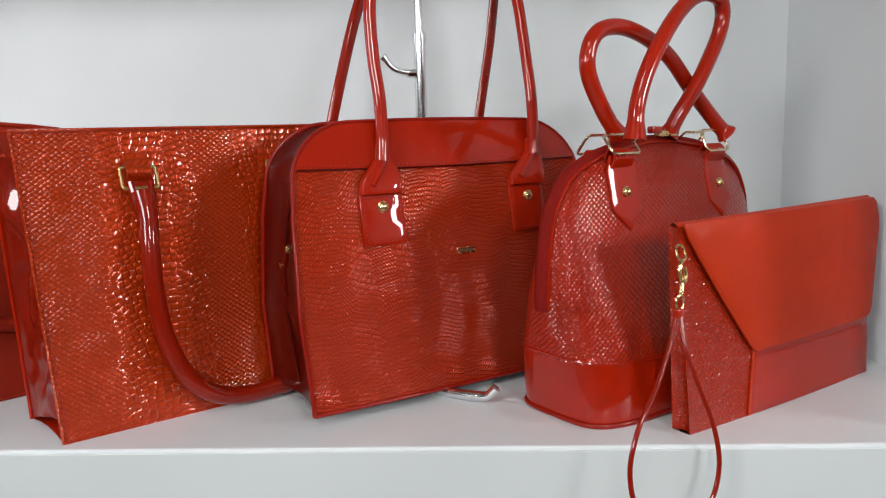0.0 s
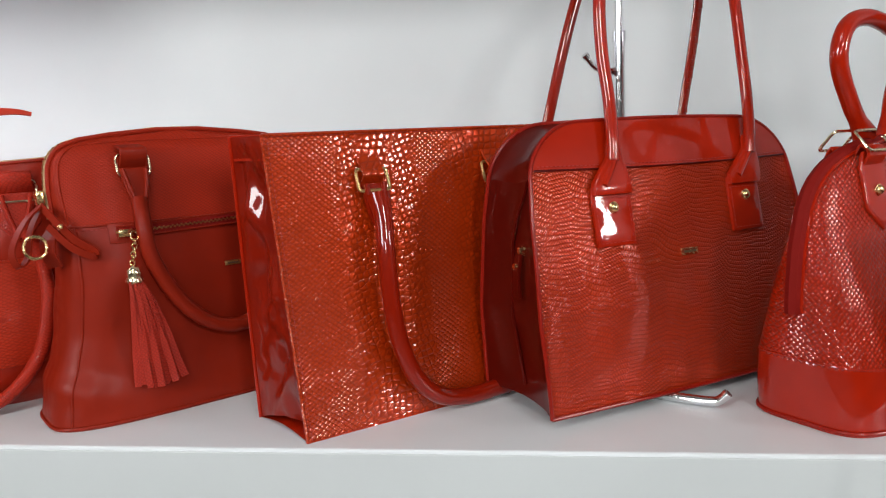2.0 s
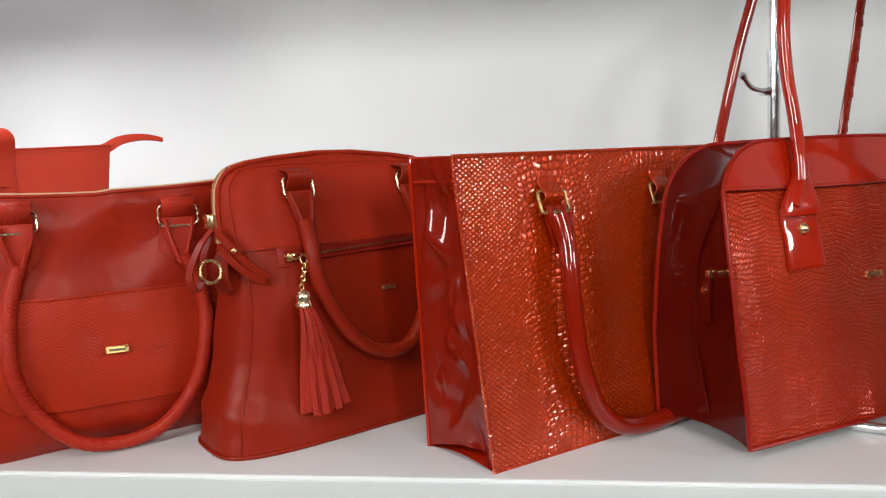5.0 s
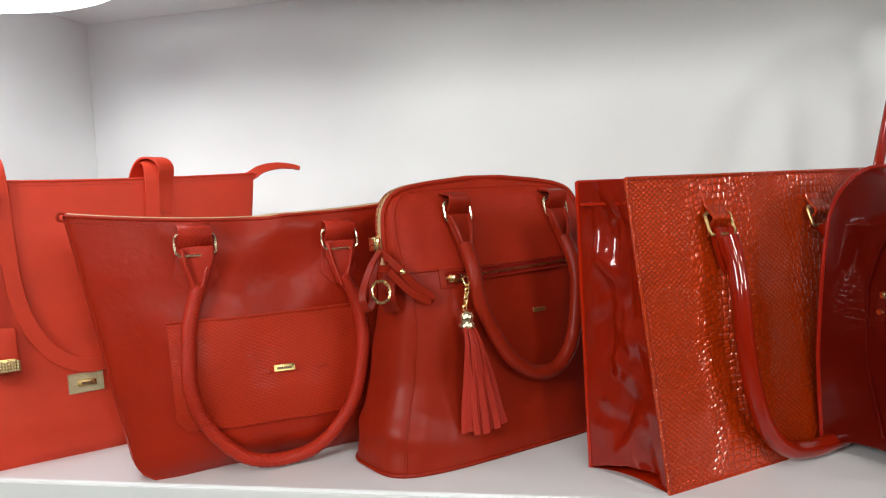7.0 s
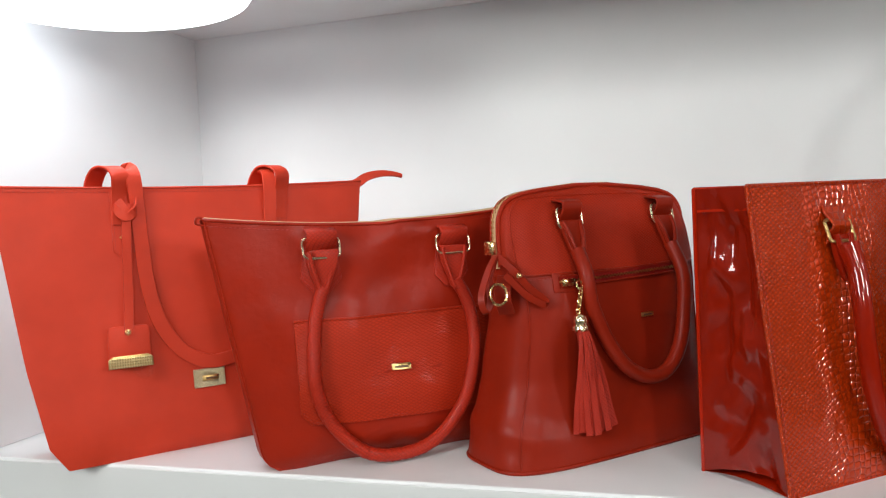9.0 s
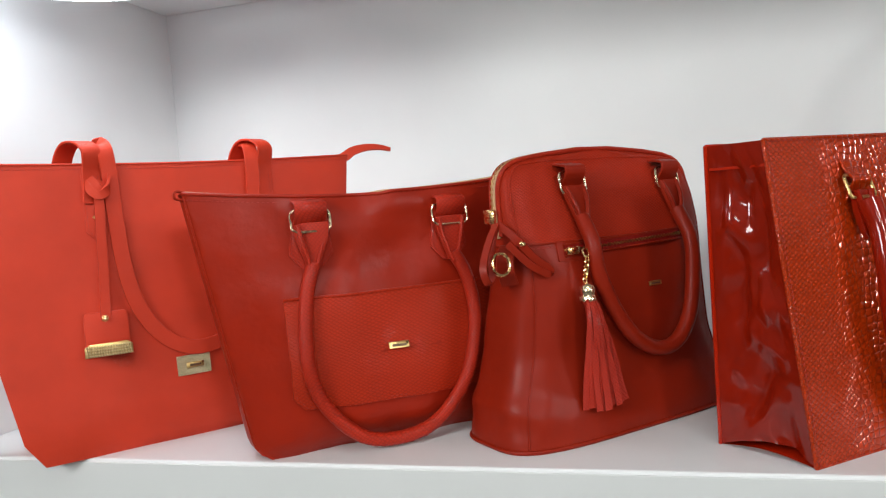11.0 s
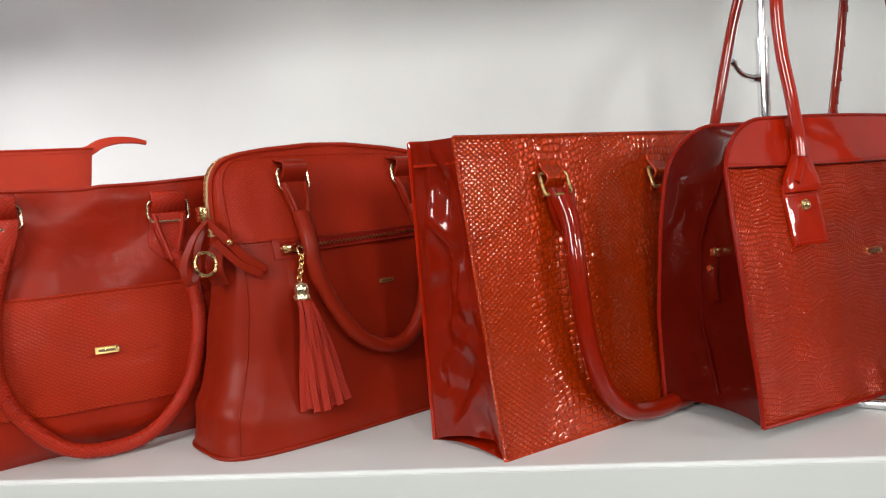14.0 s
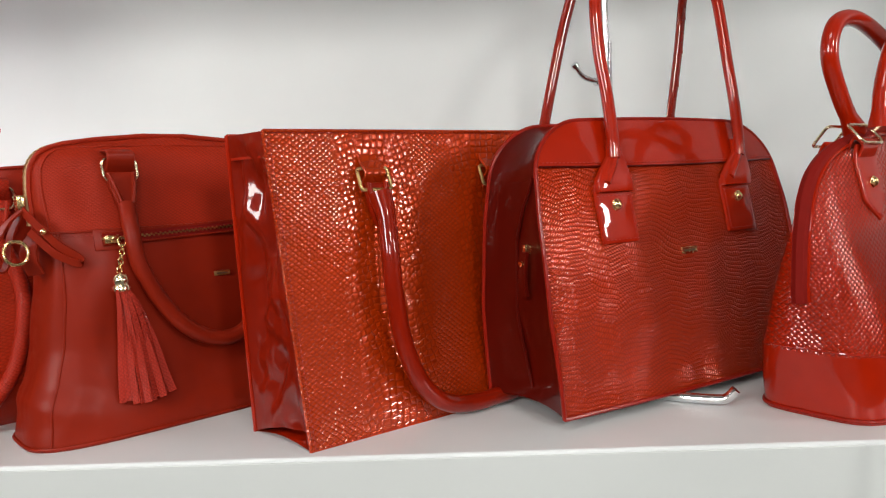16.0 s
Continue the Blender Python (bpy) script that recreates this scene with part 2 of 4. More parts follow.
def box(x0, y0, z0, x1, y1, z1, bevel=0.0, segments=2):
    bm = bmesh.new()
    bmesh.ops.create_cube(bm, size=1, matrix=Matrix.Translation(((x0 + x1) / 2, (y0 + y1) / 2, (z0 + z1) / 2)) @ Matrix.Diagonal((x1 - x0, y1 - y0, z1 - z0, 1)))
    if bevel:
        bmesh.ops.bevel(bm, geom=bm.edges[:], offset=bevel, segments=segments, affect="EDGES", profile=0.5)
    return bm


def grid(rows, closed_u=False):
    """A surface through rows of points."""
    bm = bmesh.new()
    vs = [[bm.verts.new(p) for p in row] for row in rows]
    for a, b in zip(vs, vs[1:]):
        n = len(a)
        for i in range(n if closed_u else n - 1):
            bm.faces.new((a[i], a[(i + 1) % n], b[(i + 1) % n], b[i]))
    return bm


def glide(points, per=6, closed=False):
    """A smooth line through points (Catmull-Rom)."""
    p = [Vector(q) for q in points]
    n = len(p)
    out = []
    for i in range(n if closed else n - 1):
        a, b = p[i], p[(i + 1) % n]
        z = p[i - 1] if (i or closed) else a * 2 - b
        c = p[(i + 2) % n] if (closed or i + 2 < n) else b * 2 - a
        for k in range(per):
            t = k / per
            out.append(0.5 * ((2 * a) + (b - z) * t + (2 * z - 5 * a + 4 * b - c) * t * t + (3 * a - z - 3 * b + c) * t ** 3))
    if not closed:
        out.append(p[-1])
    return out


def tube(points, radius, sides=10, closed=False, per=6, flat=1.0, raw=False):
    """A round (or flattened) cord along a line; radius may be a function of 0..1."""
    line = [Vector(q) for q in points] if raw else glide(points, per, closed)
    n = len(line)
    rows, normal = [], None
    for i, q in enumerate(line):
        d = (line[(i + 1) % n] - line[i - 1]) if closed else (line[min(i + 1, n - 1)] - line[max(i - 1, 0)])
        d.normalize()
        if normal is None:
            normal = d.orthogonal().normalized() if abs(d.y) > 0.9 else Vector((0, -1, 0))
        normal = (normal - d * normal.dot(d)).normalized()
        side = d.cross(normal)
        r = radius(i / (n - 1)) if callable(radius) else radius
        rows.append([q + (normal * math.cos(a) * flat + side * math.sin(a)) * r for a in (2 * math.pi * k / sides for k in range(sides))])
    if closed:
        rows.append(rows[0])
    bm = grid(rows, True)
    if closed:
        bmesh.ops.remove_doubles(bm, verts=bm.verts, dist=1e-6)
    else:
        bm.verts.ensure_lookup_table()
        bm.faces.new(bm.verts[:sides])
        bm.faces.new(bm.verts[-sides:])
    return bm


def strap(points, width, thick, per=6, across=(1, 0, 0)):
    """A flat band along a line, with its width along across."""
    line = glide(points, per)
    rows = []
    for i, q in enumerate(line):
        d = (line[min(i + 1, len(line) - 1)] - line[max(i - 1, 0)]).normalized()
        w = Vector(across)
        w = (w - d * w.dot(d)).normalized()
        o = d.cross(w)
        ww = width(i / (len(line) - 1)) if callable(width) else width
        h, t = ww / 2, thick / 2
        rows.append([q + w * a * h + o * b * t for a, b in ((-1, -0.4), (-0.94, -1), (0.94, -1), (1, -0.4), (1, 0.4), (0.94, 1), (-0.94, 1), (-1, 0.4))])
    bm = grid(rows, True)
    bm.verts.ensure_lookup_table()
    bm.faces.new(bm.verts[:8])
    bm.faces.new(bm.verts[-8:])
    return bm


def slab(poly, fy, lift, thick, bevel=0.0007, fine=0.0):
    """A plate cut to poly (x, z), lying on the face y = fy(x, z), its back at lift in front of the face."""
    if fine:
        dense = []
        for (x0, z0), (x1, z1) in zip(poly, poly[1:] + poly[:1]):
            n = max(1, int(math.hypot(x1 - x0, z1 - z0) / fine))
            dense += [(x0 + (x1 - x0) * i / n, z0 + (z1 - z0) * i / n) for i in range(n)]
        poly = dense
    bm = bmesh.new()
    vs = [bm.verts.new((x, 0, z)) for x, z in poly]
    f = bm.faces.new(vs)
    r = bmesh.ops.extrude_face_region(bm, geom=[f])
    top = [v for v in r["geom"] if isinstance(v, bmesh.types.BMVert)]
    bmesh.ops.translate(bm, vec=(0, -thick, 0), verts=top)
    if bevel:
        es = [e for e in bm.edges if all(v.co.y < -thick / 2 for v in e.verts)]
        bmesh.ops.bevel(bm, geom=es, offset=bevel, segments=2, affect="EDGES", profile=0.5)
    if fine:
        big = [g for g in bm.faces if len(g.verts) > 4]
        bmesh.ops.triangulate(bm, faces=big)
        bmesh.ops.subdivide_edges(bm, edges=[e for e in bm.edges if e.calc_length() > fine * 1.8], cuts=2, use_grid_fill=True)
    for v in bm.verts:
        v.co.y += fy(v.co.x, v.co.z) - lift
    return bm


def rounded(x0, z0, x1, z1, r, n=4):
    out = []
    for cx, cz, a0 in ((x1 - r, z1 - r, 0), (x0 + r, z1 - r, 90), (x0 + r, z0 + r, 180), (x1 - r, z0 + r, 270)):
        out += [(cx + r * math.cos(radians(a0 + 90 * k / n)), cz + r * math.sin(radians(a0 + 90 * k / n))) for k in range(n + 1)]
    return out


def stitches(line, length=0.0032, gap=0.0022, thick=0.0007):
    """A row of thread stitches along a line of points."""
    bm = bmesh.new()
    line = [Vector(p) for p in line]
    at, run = 0.0, 0.0
    for a, b in zip(line, line[1:]):
        seg = (b - a).length
        if seg < 1e-6:
            continue
        d = (b - a) / seg
        while at < run + seg:
            q = a + d * (at - run)
            e = q + d * length
            s = Vector((0, -1, 0)).cross(d).normalized() * thick / 2
            o = Vector((0, -thick * 0.8, 0))
            v = [bm.verts.new(p) for p in (q - s, q + s, e + s, e - s, q + o + d * 0.0005, e + o - d * 0.0005)]
            for f in ((0, 1, 4), (2, 3, 5), (1, 2, 5, 4), (3, 0, 4, 5)):
                bm.faces.new([v[i] for i in f])
            at += length + gap
        run += seg
    return bm


def stud(x, y, z, r=0.006):
    """A domed rivet facing the front."""
    rows = [[(x + rr * math.cos(a), y - h, z + rr * math.sin(a)) for a in (2 * math.pi * k / 16 for k in range(16))]
            for rr, h in ((r, 0), (r, 0.0012), (r * 0.82, 0.0018), (r * 0.8, 0.003), (r * 0.6, 0.0046), (r * 0.3, 0.0054), (r * 0.02, 0.0057))]
    return grid(rows, True)


def link_ring(cx, cy, cz, w, h, r, tilt=0.0, corner=0.3):
    """A closed wire ring w by h in the x-z plane, tilted about x."""
    c = min(w, h) * corner
    pts = [(x, z) for x, z in rounded(-w / 2, -h / 2, w / 2, h / 2, c, 4)]
    t = radians(tilt)
    return tube([(cx + x, cy + z * math.sin(t), cz + z * math.cos(t)) for x, z in pts], r, 8, True, raw=True)


def thing(name, x, y, z, turn, label, category, group=""):
    ob = new(name)
    ob.empty_display_size = 0.05
    ob.matrix_world = pose(x, y, z, 0, 0, turn)
    return tagged(ob, label, category, group)


def lerp_table(table):
    xs, ys = [a for a, _ in table], [b for _, b in table]
    return lambda z: float(np.interp(z, xs, ys))


def soft_table(table):
    """A smooth curve through a table."""
    xs, ys = [a for a, _ in table], [b for _, b in table]
    fine = np.linspace(xs[0], xs[-1], 240)
    raw = np.interp(fine, xs, ys)
    k = np.array([1, 4, 6, 4, 1]) / 16
    for _ in range(14):
        pad = np.concatenate([[2 * raw[0] - raw[2], 2 * raw[0] - raw[1]], raw, [2 * raw[-1] - raw[-2], 2 * raw[-1] - raw[-3]]])
        raw = np.convolve(pad, k, "valid")
    return lambda z: float(np.interp(z, fine, raw))


class Panelled:
    """A bag body of a front and a back panel joined by gussets: xl, xr of z; top of s; front, back of x, z."""

    def __init__(self, xl, xr, top, front, back, ns=36, nr=30, skew=0.0):
        self.skew, self.inward = skew, None
        self.xl, self.xr, self.top, self.front, self.back, self.ns, self.nr = xl, xr, top, front, back, ns, nr

    def at(self, s, r):
        z = r * self.top(s)
        return self.xl(z) + (self.xr(z) - self.xl(z)) * s, z

    def ss(self):
        return [(1 - math.cos(math.pi * i / self.ns)) / 2 for i in range(self.ns + 1)]

    def sheet(self, face, r0=0.0, r1=1.0):
        rows = []
        for j in range(self.nr + 1):
            r = r0 + (r1 - r0) * j / self.nr
            row = []
            for s in self.ss():
                x, z = self.at(s, r)
                row.append((x + (self.skew if face is self.back else 0.0), face(x, z), z))
            rows.append(row)
        return grid(rows)

    def edge(self, face, which, inset=0.0):
        if which == "left":
            q = [(0.0, j / self.nr) for j in range(self.nr + 1)]
        elif which == "right":
            q = [(1.0, 1 - j / self.nr) for j in range(self.nr + 1)]
        elif which == "top":
            q = [(s, 1.0) for s in self.ss()]
        else:
            q = [(s, 0.0) for s in reversed(self.ss())]
        out = []
        for s, r in q:
            x, z = self.at(inset + s * (1 - 2 * inset) if inset else s, r * (1 - inset) + inset * 0.5 if inset else r)
            out.append(Vector((x + (self.skew if face is self.back else 0.0), face(x, z), z)))
        return out

    def outline(self, face, inset=0.0):
        out = []
        for w in ("left", "top", "right", "bottom"):
            out += self.edge(face, w, inset)[:-1]
        return out

    def strip(self, which, m=8, push=None):
        f, b = self.edge(self.front, which), self.edge(self.back, which)
        rows = []
        for k in range(m + 1):
            t = k / m
            row = []
            for i, (p, q) in enumerate(zip(f, b)):
                v = p.lerp(q, t)
                if push:
                    v += Vector(push(i / (len(f) - 1), t))
                if self.inward:
                    v += (Vector((self.inward[0], v.y, self.inward[1])) - v).normalized() * self.inward[2] * math.sin(math.pi * t) ** 0.7
                row.append(v)
            rows.append(row)
        return grid(rows)


class Lofted:
    """A bag body of rounded level sections: half width a, half depth b, corner power n, all of z."""

    def __init__(self, cx, cy, a, b, n, height, shift=None, dent=0.0):
        self.dent, self.cx, self.cy, self.a, self.b, self.n, self.h = dent, cx, cy, a, b, n, height
        self.shift = shift or (lambda z: 0.0)

    def point(self, z, ang, grow=0.0):
        c, s, e = math.cos(ang), math.sin(ang), 2 / self.n(z)
        grow += self.dent * noise.noise(Vector((c * 4.5, s * 2.5, z * 15))) * min(1, z / 0.02)
        if self.dent and c < 0:
            grow += 0.0028 * math.sin(z * 110 + 4 * c) * math.exp(-((z - 0.045) / 0.022) ** 2) * -c
        return Vector((self.cx + (self.a(z) + grow) * math.copysign(abs(c) ** e, c), self.cy + self.shift(z) + (self.b(z) + grow) * math.copysign(abs(s) ** e, s), z))

    def front(self, x, z):
        u = min(0.999, abs(x - self.cx) / max(self.a(z), 1e-4))
        n = self.n(z)
        return self.cy + self.shift(z) - self.b(z) * (1 - u ** n) ** (1 / n)

    def levels(self, z0, z1, n):
        return [z0 + (z1 - z0) * i / n for i in range(n + 1)]

    def sheet(self, z0, z1, n=30, m=72, a0=0.0, a1=2 * math.pi, grow=0.0):
        closed = a1 - a0 > 6.28
        k = m if closed else m + 1
        return grid([[self.point(z, a0 + (a1 - a0) * i / m, grow) for i in range(k)] for z in self.levels(z0, z1, n)], closed)


def zip_teeth(line, width=0.005, pitch=0.0032, out=(0, -1, 0), parent=None, metal_mat=None):
    """Rows of zip teeth along a line, as one joined part."""
    bm = bmesh.new()
    line = [Vector(p) for p in line]
    run, at, k = 0.0, 0.0, 0
    for a, b in zip(line, line[1:]):
        seg = (b - a).length
        if seg < 1e-7:
            continue
        d = (b - a) / seg
        while at < run + seg:
            q = a + d * (at - run)
            o = Vector(out(q) if callable(out) else out)
            s = d.cross(o).normalized()
            sgn = 1 if k % 2 else -1
            c = q + s * sgn * width * 0.2
            e = [c + d * i * pitch * 0.36 + s * j * width * 0.32 + o * h * 0.0013 for h in (0, 1) for i, j in ((-1, -1), (1, -1), (1, 1), (-1, 1))]
            v = [bm.verts.new(p) for p in e]
            for f in ((4, 5, 6, 7), (0, 1, 5, 4), (1, 2, 6, 5), (2, 3, 7, 6), (3, 0, 4, 7)):
                bm.faces.new([v[i] for i in f])
            at += pitch
            k += 1
        run += seg
    return part("zip_teeth", bm, metal_mat or OLD_GOLD, parent, "brass zip teeth", smooth=False)


# ---- the display niche and the shop around it ----
def structure(name, bm, mat, label, smooth=False):
    return tagged(part(name, bm, mat, None, smooth=smooth), label, name.split("_")[0], kind="structure")


structure("shelf", box(LEFT - 0.1, EDGE, SHELF - 0.42, RIGHT + 0.1, BACK, SHELF, 0.003, 3), BOARD, "white lacquered display shelf with a rounded front edge")
structure("trim", box(LEFT - 0.1, EDGE - 0.0025, SHELF - 0.42, RIGHT + 0.1, EDGE - 0.0004, SHELF - 0.0034, 0.0010), TRIM, "light grey lacquered front board under the shelf")
structure("wall_north", box(LEFT - 0.1, BACK, 0, RIGHT + 0.1, BACK + 0.1, 2.8), WALL, "plain white painted wall behind the handbags")
structure("wall_niche_right", box(RIGHT, EDGE + 0.001, SHELF + 0.0005, RIGHT + 0.09, BACK - 0.0005, TOP), WALL, "white painted side wall of the display niche")
structure("wall_niche_left", box(LEFT - 0.09, EDGE + 0.001, SHELF + 0.0005, LEFT, BACK - 0.0005, TOP), WALL, "white painted side wall of the display niche")
structure("ceiling_niche", box(LEFT - 0.1, EDGE, TOP + 0.0005, RIGHT + 0.1, BACK - 0.0005, TOP + 0.06, 0.002), WALL, "white underside of the board over the niche")
# unseen shell added around the niche; its dark paint holds fill light down
structure("floor", box(-3.2, -4, -0.05, 3.2, BACK + 0.1, 0), FLOOR, "plain grey shop floor")
structure("ceiling", box(-3.2, -4, 2.8, 3.2, BACK + 0.1, 2.88), ROOM, "unseen dark shop ceiling, added to close the room")
structure("wall_south", box(-3.2, -4.1, 0, 3.2, -4, 2.8), ROOM, "unseen dark shop wall, added to close the room")
structure("wall_west", box(-3.3, -4, 0, -3.2, BACK + 0.1, 2.8), ROOM, "unseen dark shop wall, added to close the room")
structure("wall_east", box(3.2, -4, 0, 3.3, BACK + 0.1, 2.8), ROOM, "unseen dark shop wall, added to close the room")
structure("wall_north_west", box(-3.2, BACK, 0, LEFT - 0.1005, BACK + 0.1, 2.8), ROOM, "unseen dark shop wall, added to close the room")
structure("wall_north_east", box(RIGHT + 0.1005, BACK, 0, 3.2, BACK + 0.1, 2.8), ROOM, "unseen dark shop wall, added to close the room")

# unseen fixture made up to carry the overhead fill
for px, py, watts in FILL_PANELS:
    fix = thing("shelf_fill_panel", px, py, 2.8, 0, "unseen square white ceiling panel, added as fill for the shelf top", "ceiling light", "ceiling lights")
    part("frame", box(-0.32, -0.32, -0.016, 0.32, 0.32, -0.001, 0.003), WHITE_METAL, fix)
    part("diffuser", box(-0.295, -0.295, -0.0195, 0.295, 0.295, -0.0165, 0.001), PANEL_GLOW, fix, "glowing white diffuser")


for eye, aim, size, watts in SPOTS:
    fix = tagged(new("track_light"), "square track light turned towards the shelf, switched on", "ceiling light", "track lights")
    fix.matrix_world = look(eye, aim)
    h = size / 2 + 0.02
    part("housing", box(-h, -h, 0.012, h, h, 0.09, 0.01), WHITE_METAL, fix)
    part("diffuser", box(-size / 2, -size / 2, 0.006, size / 2, size / 2, 0.0115, 0.001), PANEL_GLOW, fix, "glowing white diffuser")
    top = fix.matrix_world.inverted() @ Vector((eye[0], eye[1] - 0.05, 2.8))
    part("stem", tube([(0, 0, 0.085), tuple(Vector((0, 0, 0.085)).lerp(top, 0.5)), tuple(top)], 0.01, 8), WHITE_METAL, fix)


def niche_lamp(x, y, z, r):
    ob = thing("ceiling_lamp", x, y, z, 0, "round white lamp glowing bright under the niche top", "lamp")
    ring = lambda rr, h, n=64: [(rr * math.cos(2 * math.pi * k / n), rr * math.sin(2 * math.pi * k / n), h) for k in range(n)]
    part("diffuser", grid([ring(r * q, h) for q, h in ((0.01, 0), (0.5, 0.0), (0.92, 0.0), (0.975, 0.003), (1.0, 0.012), (1.0, 0.032))], True), GLOW, ob, "glowing white diffuser")
    part("rim", grid([ring(r * q, h) for q, h in ((1.0, 0.030), (1.012, 0.031), (1.012, 0.046), (0.9, 0.052), (0.2, 0.054), (0.01, 0.054))], True), WHITE_METAL, ob)
    part("stem", tube([(0, 0, 0.052), (0, 0, 0.065), (0, 0, TOP - z - 0.0005)], 0.03, 20), WHITE_METAL, ob)
    return ob


niche_lamp(-1.150, 0.975, 1.612, 0.198)
lamp("niche_light", -1.150, 0.975, 1.606, (-1.150, 0.975, 0), 0.30, 0.35, (0.9, 0.95, 1.0))


# ---- handbags ----
def handle_chape(x, z, fy, w, parent, mat, ring_mat=GOLD, ring_w=0.034, ring_h=0.022, out=0.010):
    """The loop that holds a ring on a bag's face, and the ring."""
    part("ring_loop", strap([(x, fy(x, z - 0.008) - 0.0015, z - 0.008), (x, fy(x, z) - out * 0.5, z - 0.002), (x, fy(x, z) - out, z + 0.006), (x, fy(x, z) - out - 0.0025, z + 0.013), (x, fy(x, z) - out, z + 0.019), (x, fy(x, z + 0.022) - 0.002, z + 0.022)], w, 0.003), mat, parent)
    part("ring", link_ring(x, fy(x, z) - out * 0.7, z, ring_w, ring_h, 0.0016, 12), ring_mat, parent, "gold metal ring")


def name_plate(x, z, fy, w, h, parent, mat=GOLD):
    pl = part("name_plate", slab(rounded(x - w / 2, z - h / 2, x + w / 2, z + h / 2, 0.0008), fy, 0.0, 0.0016, 0.0004), mat, parent, "small gold metal plate")
    part("engraving", slab(rounded(x - w * 0.36, z - h * 0.2, x + w * 0.36, z + h * 0.16, 0.0004), fy, 0.0016, 0.0003, 0), INK, pl)


def neck(x, z0, z1, fy, w0, w1, lift, parent, mat):
    """The folded end of a handle: a tapering flap with a pinched middle."""
    zm = (z0 + z1) / 2
    poly = [(x - w0 / 2, z0), (x - w0 * 0.46, zm + (z0 - zm) * 0.35), (x - w1 * 0.62, z1 + (zm - z1) * 0.35), (x - w1 / 2, z1), (x + w1 / 2, z1), (x + w1 * 0.62, z1 + (zm - z1) * 0.35), (x + w0 * 0.46, zm + (z0 - zm) * 0.35), (x + w0 / 2, z0)]
    part("handle_end", slab(poly, fy, lift, 0.005, 0.0016, 0.01), mat, parent)
    for sgn in (-1, 1):
        part("pinched_fold", tube([(x + sgn * w0 * 0.40, fy(x, z0) - lift - 0.0045, z0 - 0.002), (x + sgn * w0 * 0.30, fy(x, zm) - lift - 0.0062, zm + 0.004), (x + sgn * w1 * 0.12, fy(x, z1) - lift - 0.0060, z1 - 0.002)], 0.0028, 8), mat, parent)


def clutch():
    ob = thing("clutch_bag", 0.295, 0.962, SHELF, 35.6, "red envelope clutch with a smooth flap, clear film and wrist strap", "handbag", "red handbags on the shelf")
    fy = lambda x, z: 0.075 * z - 0.004 * math.sin(math.pi * min(1, max(0, x / 0.34)))
    by = lambda x, z: 0.075 * z + 0.022 - 0.010 * z / 0.2
    bag = Panelled(lambda z: 0.0 - 0.004 * z / 0.2, lambda z: 0.322 + 0.024 * z / 0.2, lambda s: 0.206 + 0.004 * s, fy, by)
    part("back_panel", bag.sheet(by), PLAIN_A, ob)
    part("base", bag.strip("bottom"), GRAIN_A, ob)
    for w in ("left", "right"):
        part("side_gusset", bag.strip(w, 8, lambda u, t: ((0.006 if w == "left" else -0.006) * math.sin(math.pi * t), 0, 0)), GRAIN_A, ob)
    part("top_fold", bag.strip("top", 8, lambda u, t: (0, 0, 0.004 * math.sin(math.pi * t))), PLAIN_A, ob)
    part("front_panel", bag.sheet(fy), GRAIN_A, ob, "pebbled red leather front")
    seam = lambda z: 0.088 + 0.012 * z / 0.07
    part("lower_panel", slab([(seam(0.002), 0.002), (0.3205, 0.002), (0.329, 0.078), (seam(0.078), 0.078)], fy, 0.0006, 0.0014, 0.0004, 0.02), PATENT_A, ob, "glossy red panel under clear film")
    part("seam_piping", tube([(seam(z), fy(seam(z), z) - 0.0014, z) for z in (0.001, 0.03, 0.06, 0.08)], 0.0014, 8), PLAIN_A, ob)
    flap = [(-0.003, 0.210), (0.003, 0.196), (0.016, 0.176), (0.050, 0.128), (0.088, 0.078), (0.096, 0.0695), (0.104, 0.0675), (0.115, 0.0685), (0.318, 0.070), (0.326, 0.0735), (0.331, 0.082), (0.352, 0.176), (0.352, 0.190), (0.347, 0.207), (0.340, 0.2125)]
    part("flap", slab(flap, fy, 0.0042, 0.0024, 0.0008, 0.02), PLAIN_A, ob, "smooth orange-red leather flap")
    line = [(x, fy(x, z) - 0.0068, z) for x, z in [(0.004, 0.2), (0.02, 0.176), (0.053, 0.129), (0.09, 0.080), (0.104, 0.0715), (0.316, 0.074), (0.327, 0.084)]]
    part("stitching", stitches(line), THREAD, ob)
    film = grid([[(seam(z) + 0.004 + (0.316 + 0.06 * z - seam(z)) * i / 40, fy(seam(z) + 0.22 * i / 40, z) - 0.0034 - 0.0022 * abs(noise.noise(Vector((i * 0.22, j * 0.35, 2.0)))), z) for i in range(41)] for j in range(13) for z in [0.003 + 0.058 * j / 12]])
    wrap = part("film_wrap", film, FILM, ob, "loose clear plastic film")
    wrap.visible_shadow = False
    # wrist strap with its swivel clasp
    part("strap_ring", link_ring(-0.014, 0.004, 0.184, 0.012, 0.015, 0.0013, 20, 0.45), GOLD, ob, "gold split ring")
    part("clasp", tube([(-0.020, -0.002, 0.178), (-0.025, -0.004, 0.172), (-0.025, -0.005, 0.163), (-0.021, -0.006, 0.158), (-0.018, -0.005, 0.164), (-0.019, -0.004, 0.172)], 0.0021, 8), GOLD, ob, "gold lobster clasp")
    part("swivel", tube([(-0.024, -0.006, 0.157), (-0.027, -0.008, 0.148)], 0.0026, 10), GOLD, ob)
    part("strap_ring", link_ring(-0.031, -0.010, 0.141, 0.010, 0.013, 0.0012, 0, 0.45), GOLD, ob, "gold split ring")
